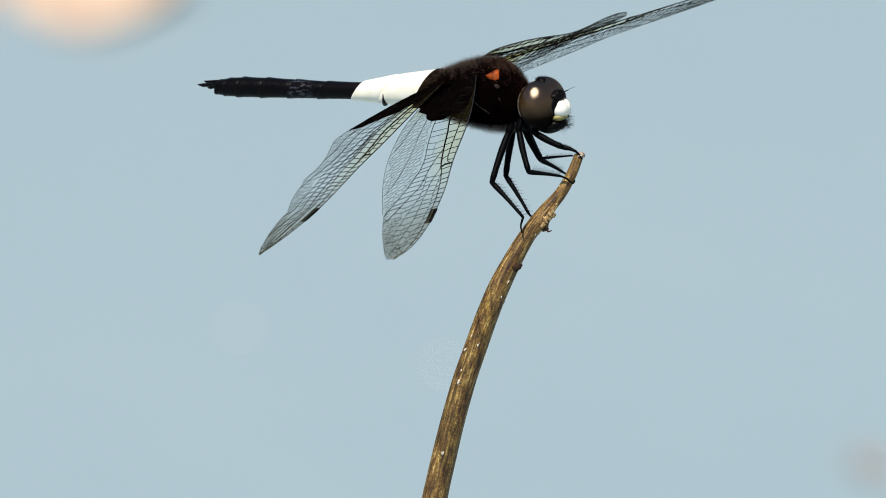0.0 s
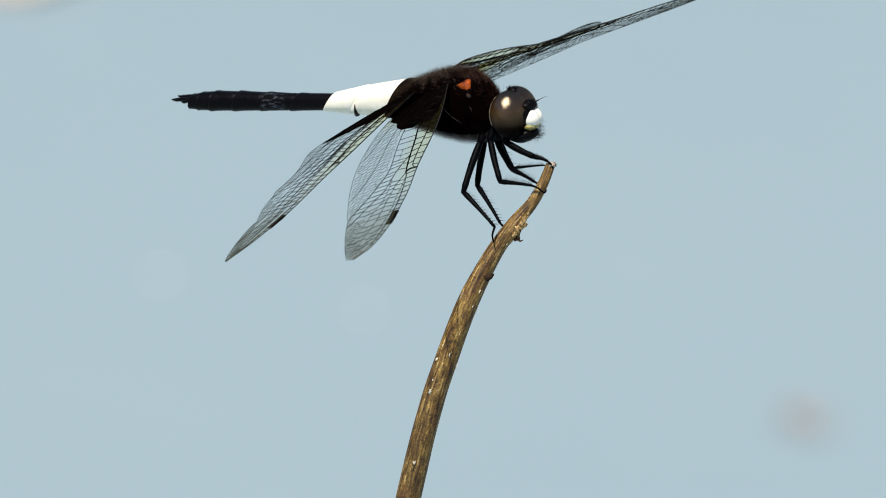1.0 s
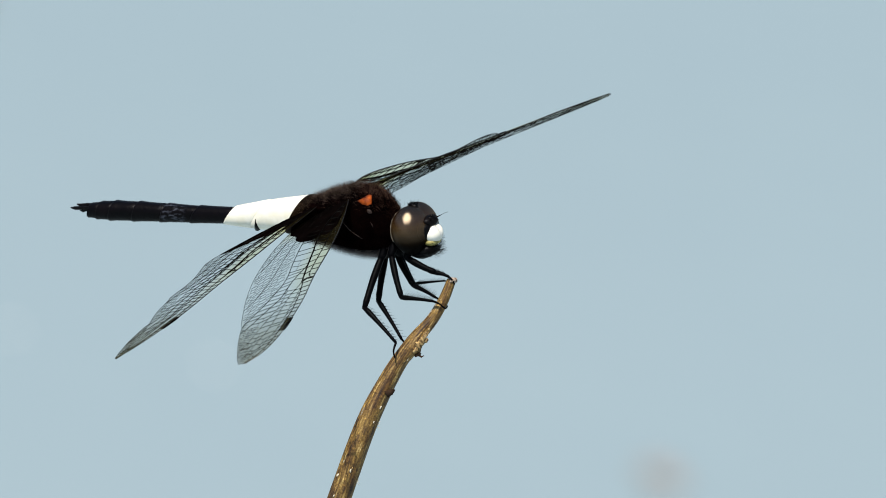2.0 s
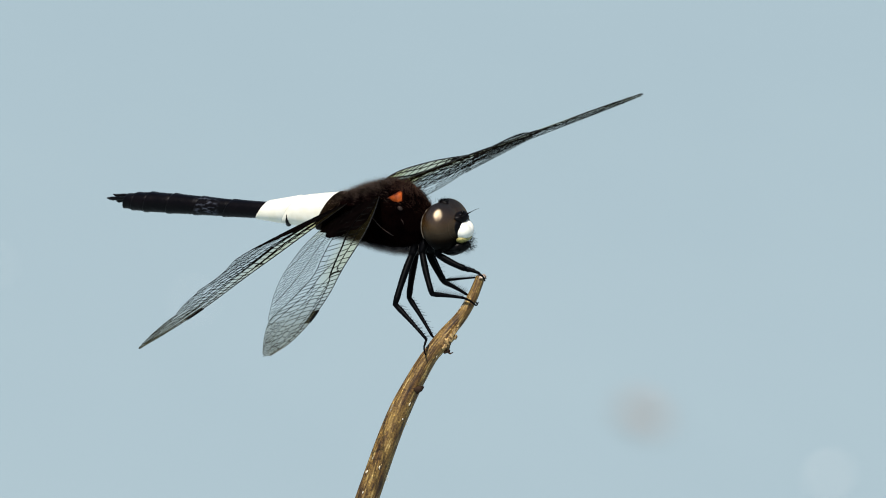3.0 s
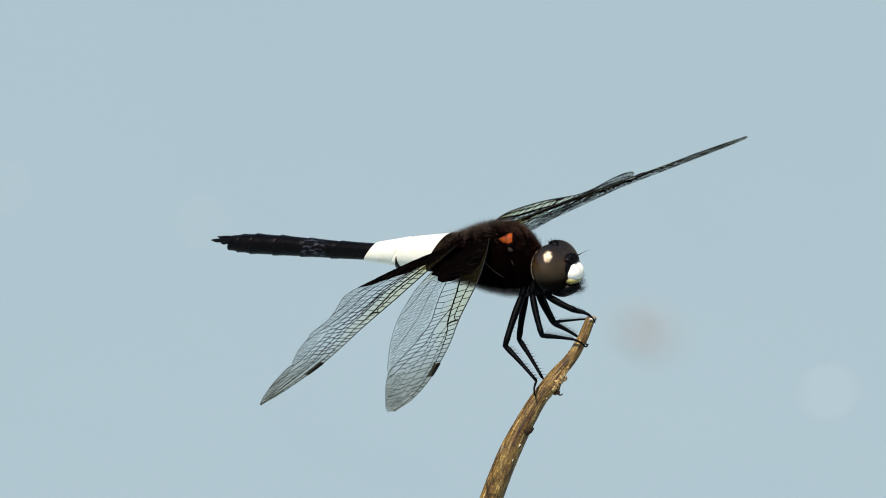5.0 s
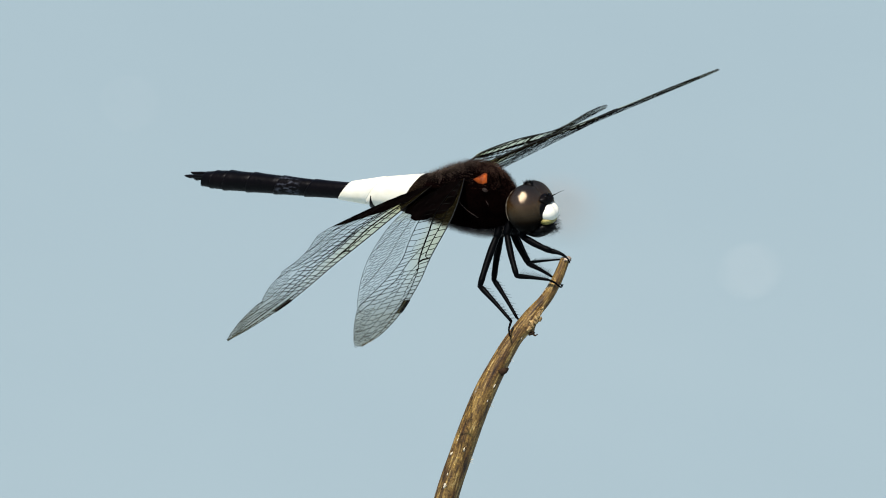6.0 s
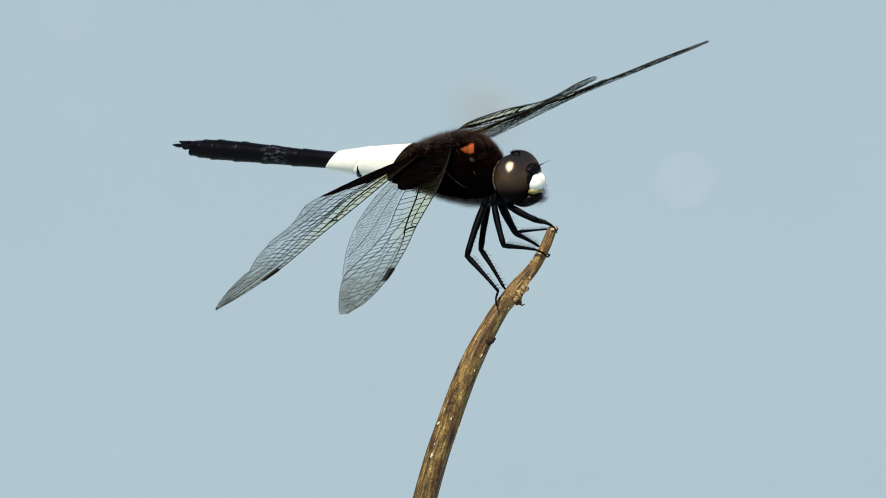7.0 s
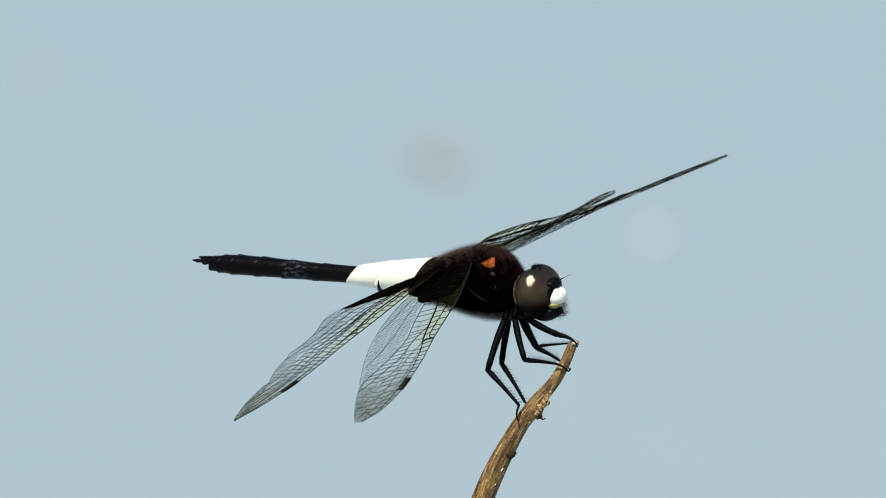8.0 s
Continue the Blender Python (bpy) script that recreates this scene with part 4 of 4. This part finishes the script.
# ---- flotsam drifting on the pond ----
def leaf_piece(name, mat, label, category, length, width, seed, thick=0.5, lobes=0.0, blunt=0.6, curl=0.10):
    """A curled, ragged piece of leaf that floats on the water."""
    bm = bmesh.new()
    n, m = 16, 17
    layers = []
    for z in (0.0, thick * MM):
        rows = []
        for i in range(n):
            s = i / (n - 1)
            half = width * 0.5 * (math.sin(math.pi * (0.06 + 0.88 * s)) ** blunt) * (1 + 0.25 * noise.noise((s * 5, seed, 0)))
            rows.append([bm.verts.new((half * (2 * j / (m - 1) - 1), length * (s - 0.5) - lobes * length * (1 - s) * abs(math.sin(2 * math.pi * j / (m - 1))),
                                       z + curl * width * (1 - math.cos((2 * j / (m - 1) - 1) * 1.6)) + 0.04 * width * noise.noise((s * 4, j * 0.5, seed)) + 0.004 * width))
                         for j in range(m)])
        layers.append(rows)
    lo, hi = layers
    for i in range(n - 1):
        for j in range(m - 1):
            bm.faces.new((hi[i][j], hi[i][j + 1], hi[i + 1][j + 1], hi[i + 1][j]))
            bm.faces.new((lo[i][j], lo[i + 1][j], lo[i + 1][j + 1], lo[i][j + 1]))
    rim = [(i, 0) for i in range(n)] + [(n - 1, j) for j in range(1, m)] + [(i, m - 1) for i in range(n - 2, -1, -1)] + [(0, j) for j in range(m - 2, 0, -1)]
    for (i, j), (k, q) in zip(rim, rim[1:] + rim[:1]):
        bm.faces.new((lo[i][j], lo[k][q], hi[k][q], hi[i][j]))
    bmesh.ops.recalc_face_normals(bm, faces=bm.faces)
    return tagged(part(name, bm, mat, None), label, category)


DRIFT = Vector((-0.0105, 0.0395, 0.0))       # metres a second, with the breeze
FLOTSAM = []
for piece, x, y, turn in (
        (leaf_piece("floating_leaf", BROWNLEAF, "small rotten brown leaf scrap afloat on the pond", "leaf", 0.016, 0.0075, 1.0), 0.0037, 2.474, 20),
        (leaf_piece("floating_petal", PETAL, "small white petal afloat on the pond", "petal", 0.006, 0.0028, 2.0, 0.3), 0.0422, 2.434, -30),
        (leaf_piece("bleached_leaf", DRYLEAF, "large bleached peach-coloured leaf afloat on the pond", "leaf", 0.075, 0.072, 3.0, 0.5, 0.22, 0.12, 0.02), -0.1658, 2.778, 0),
        (leaf_piece("floating_petal", PETAL, "tiny pale petal scrap afloat on the pond", "petal", 0.003, 0.0014, 4.0, 0.3), -0.0848, 2.545, 40),
        (leaf_piece("floating_petal", PETAL, "tiny pale petal scrap afloat on the pond", "petal", 0.003, 0.0013, 5.0, 0.3), -0.1257, 2.568, 70)):
    FLOTSAM.append((piece, x, y, turn))

# ---- what moves ----
# seconds, sweep, droop and pitch of each wing in degrees
RIGHT_FORE = ((0.0, 21.3, 11.8, 21.4), (0.3, 20.9, 11.3, 21.8), (0.5, 20.3, 10.3, 22.0), (0.7, 19.6, 10.1, 22.6), (0.9, 19.6, 10.1, 23.2), (1.0, 19.5, 10.0, 23.5),
              (1.2, 20.0, 11.0, 23.4), (1.3, 20.4, 11.1, 23.4), (1.4, 19.4, 9.7, 23.3), (1.5, 19.1, 10.0, 23.3), (1.7, 18.6, 8.7, 22.0),
              (2.3, 18.1, 7.9, 21.9), (3.0, 17.5, 7.3, 21.9), (3.2, 17.8, 7.5, 22.0), (3.4, 17.0, 6.2, 22.1), (3.5, 16.6, 5.8, 22.2), (3.6, 17.3, 6.7, 22.5), (3.8, 16.7, 5.8, 23.0),
              (4.0, 16.1, 5.0, 23.5), (4.7, 18.3, 8.1, 22.3), (5.5, 20.4, 11.1, 21.2), (5.6, 19.5, 10.0, 20.9), (5.8, 18.9, 8.9, 20.4), (6.0, 18.5, 9.0, 19.9),
              (6.2, 17.9, 7.2, 19.8), (6.3, 18.0, 7.8, 19.8), (6.5, 17.7, 7.6, 19.7), (6.6, 17.8, 7.6, 19.8), (6.8, 17.6, 7.1, 19.9), (7.0, 18.2, 8.6, 20.1), (7.2, 18.1, 8.7, 20.1),
              (7.5, 17.8, 7.4, 20.1), (7.7, 17.8, 7.8, 20.0), (8.0, 17.4, 7.6, 19.9))
RIGHT_HIND = ((0.0, 2.2, 12.0, 22.3), (0.3, 1.9, 12.0, 22.7), (0.5, 2.0, 11.8, 23.0), (0.7, 1.6, 11.7, 23.8), (0.9, 1.6, 11.5, 24.6), (1.0, 1.1, 11.3, 25.0), (1.2, 1.3, 12.0, 24.9),
              (1.3, 1.9, 12.0, 24.8), (1.4, 0.9, 10.6, 24.8), (1.5, 0.2, 10.4, 24.7), (1.7, 0.1, 8.9, 23.4), (2.3, -0.7, 8.0, 23.0),
              (3.0, -1.5, 7.1, 22.9), (3.2, -1.2, 6.5, 22.0), (3.4, -2.1, 4.9, 21.1), (3.5, -2.9, 4.0, 20.6), (3.6, -2.2, 5.2, 20.4), (3.8, -2.6, 4.3, 20.2), (4.0, -3.6, 3.9, 20.0),
              (4.7, -1.0, 7.9, 19.6), (5.5, 1.6, 11.8, 18.3), (5.6, 0.8, 11.2, 18.4), (5.8, -0.3, 9.5, 18.5), (6.0, -1.0, 9.4, 18.6), (6.2, -1.6, 7.3, 18.8), (6.3, -1.2, 8.0, 18.9),
              (6.5, -1.6, 7.1, 19.1), (6.6, -1.2, 7.6, 19.1), (6.8, -1.7, 7.1, 19.1), (7.0, -0.7, 9.2, 19.1), (7.2, -0.8, 9.1, 18.9), (7.5, -1.0, 8.4, 18.7), (8.0, -1.0, 8.7, 18.5))
LEFT_FORE = ((0.0, 15.5, 1.0, 28.0), (0.5, 15.5, 0.8, 28.0), (1.0, 15.6, 0.0, 28.0), (1.2, 16.2, -0.8, 27.5), (1.3, 16.3, -0.7, 27.8), (1.4, 15.9, -1.9, 26.0), (1.5, 15.6, -2.5, 25.0),
             (1.7, 15.6, -2.0, 26.0), (2.8, 16.0, -1.9, 25.3), (3.0, 16.0, -1.5, 25.3), (3.5, 17.0, -0.6, 25.3), (3.6, 17.5, -1.2, 25.3), (4.0, 16.8, -1.0, 25.3),
             (5.5, 14.3, -1.8, 25.0), (6.0, 14.3, -2.4, 25.0), (6.5, 14.9, -1.3, 25.0), (7.0, 14.8, -2.1, 25.0), (7.5, 14.8, -1.7, 25.0),
             (8.0, 14.4, -2.1, 25.0))
LEFT_HIND = ((0.0, -0.4, 4.9, 31.0), (0.5, -0.4, 4.9, 31.0), (1.0, 0.1, 4.9, 31.0), (1.5, -0.9, 3.3, 32.0), (1.7, -1.2, 3.9, 32.0), (2.8, 1.2, 3.3, 37.0),
             (3.0, -0.2, 4.3, 37.0), (3.5, 0.4, 5.4, 39.0), (4.0, 0.1, 5.1, 38.0), (5.5, -2.2, 3.5, 32.0), (6.0, -1.9, 2.9, 32.0), (6.5, -1.4, 3.8, 32.0),
             (7.0, -1.4, 3.2, 32.0), (7.5, -0.9, 3.3, 32.0), (8.0, -1.8, 3.2, 32.0))
# seconds, lift of the tail end and its swing to the left, in degrees
TAIL_SWAY = ((0.0, -2.9, 0.0), (0.5, -3.3, 0.0), (1.0, -4.2, -0.6), (1.5, -2.8, -0.3), (1.7, -2.6, 0.0), (2.8, -1.6, -2.0), (3.0, -1.6, -2.7), (3.5, -1.1, -5.2),
             (4.0, -1.3, -4.9), (4.7, -1.2, -2.0), (5.5, -1.1, 1.0), (6.0, 0.0, 0.0), (6.5, -0.6, -0.5), (7.0, 0.0, -0.5), (7.5, 0.4, -0.5), (8.0, -0.1, 0.0))



def motions():
    for wing, side, hinge, rows in ((right_fore, -1, FORE, RIGHT_FORE), (right_hind, -1, HIND, RIGHT_HIND), (left_fore, 1, (1.2, 2.4, 3.5), LEFT_FORE),
                                    (left_hind, 1, (-0.5, 2.3, 3.4), LEFT_HIND)):
        walk(wing, [(t, wing_pose(side, hinge, *angles)) for t, *angles in rows])
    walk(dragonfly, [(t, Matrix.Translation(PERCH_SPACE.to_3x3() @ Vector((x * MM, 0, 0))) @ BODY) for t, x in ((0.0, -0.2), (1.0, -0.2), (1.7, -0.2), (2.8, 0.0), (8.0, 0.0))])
    walk(abdomen, [(t, pose(-6.0 * MM, 0, 0.6 * MM, 0, lift, swing)) for t, lift, swing in TAIL_SWAY])
    for piece, x, y, turn in FLOTSAM:
        bend = 1.0 if piece.name.startswith("floating_leaf") else 0.0      # the light leaf scrap veers with the gusts
        rows = []
        for k in range(17):
            t = k / 2
            veer = Vector((0.0035 * (t - 5.5) - 0.00045 * (t * t - 30.25) + 0.0009, 0.0008 * (t - 3.9) ** 2 - 0.003, 0.0)) * bend
            pace = Vector((-0.0091, 0.0333, 0.0)) if piece.name.startswith("bleached_leaf") else DRIFT      # the large leaf lags
            rows.append((t, Matrix.Translation(Vector((x, y, 0.0)) + pace * (t - 5.5) + veer) @ pose(0, 0, 0, 0, 0, turn)))
        walk(piece, rows)


motions()
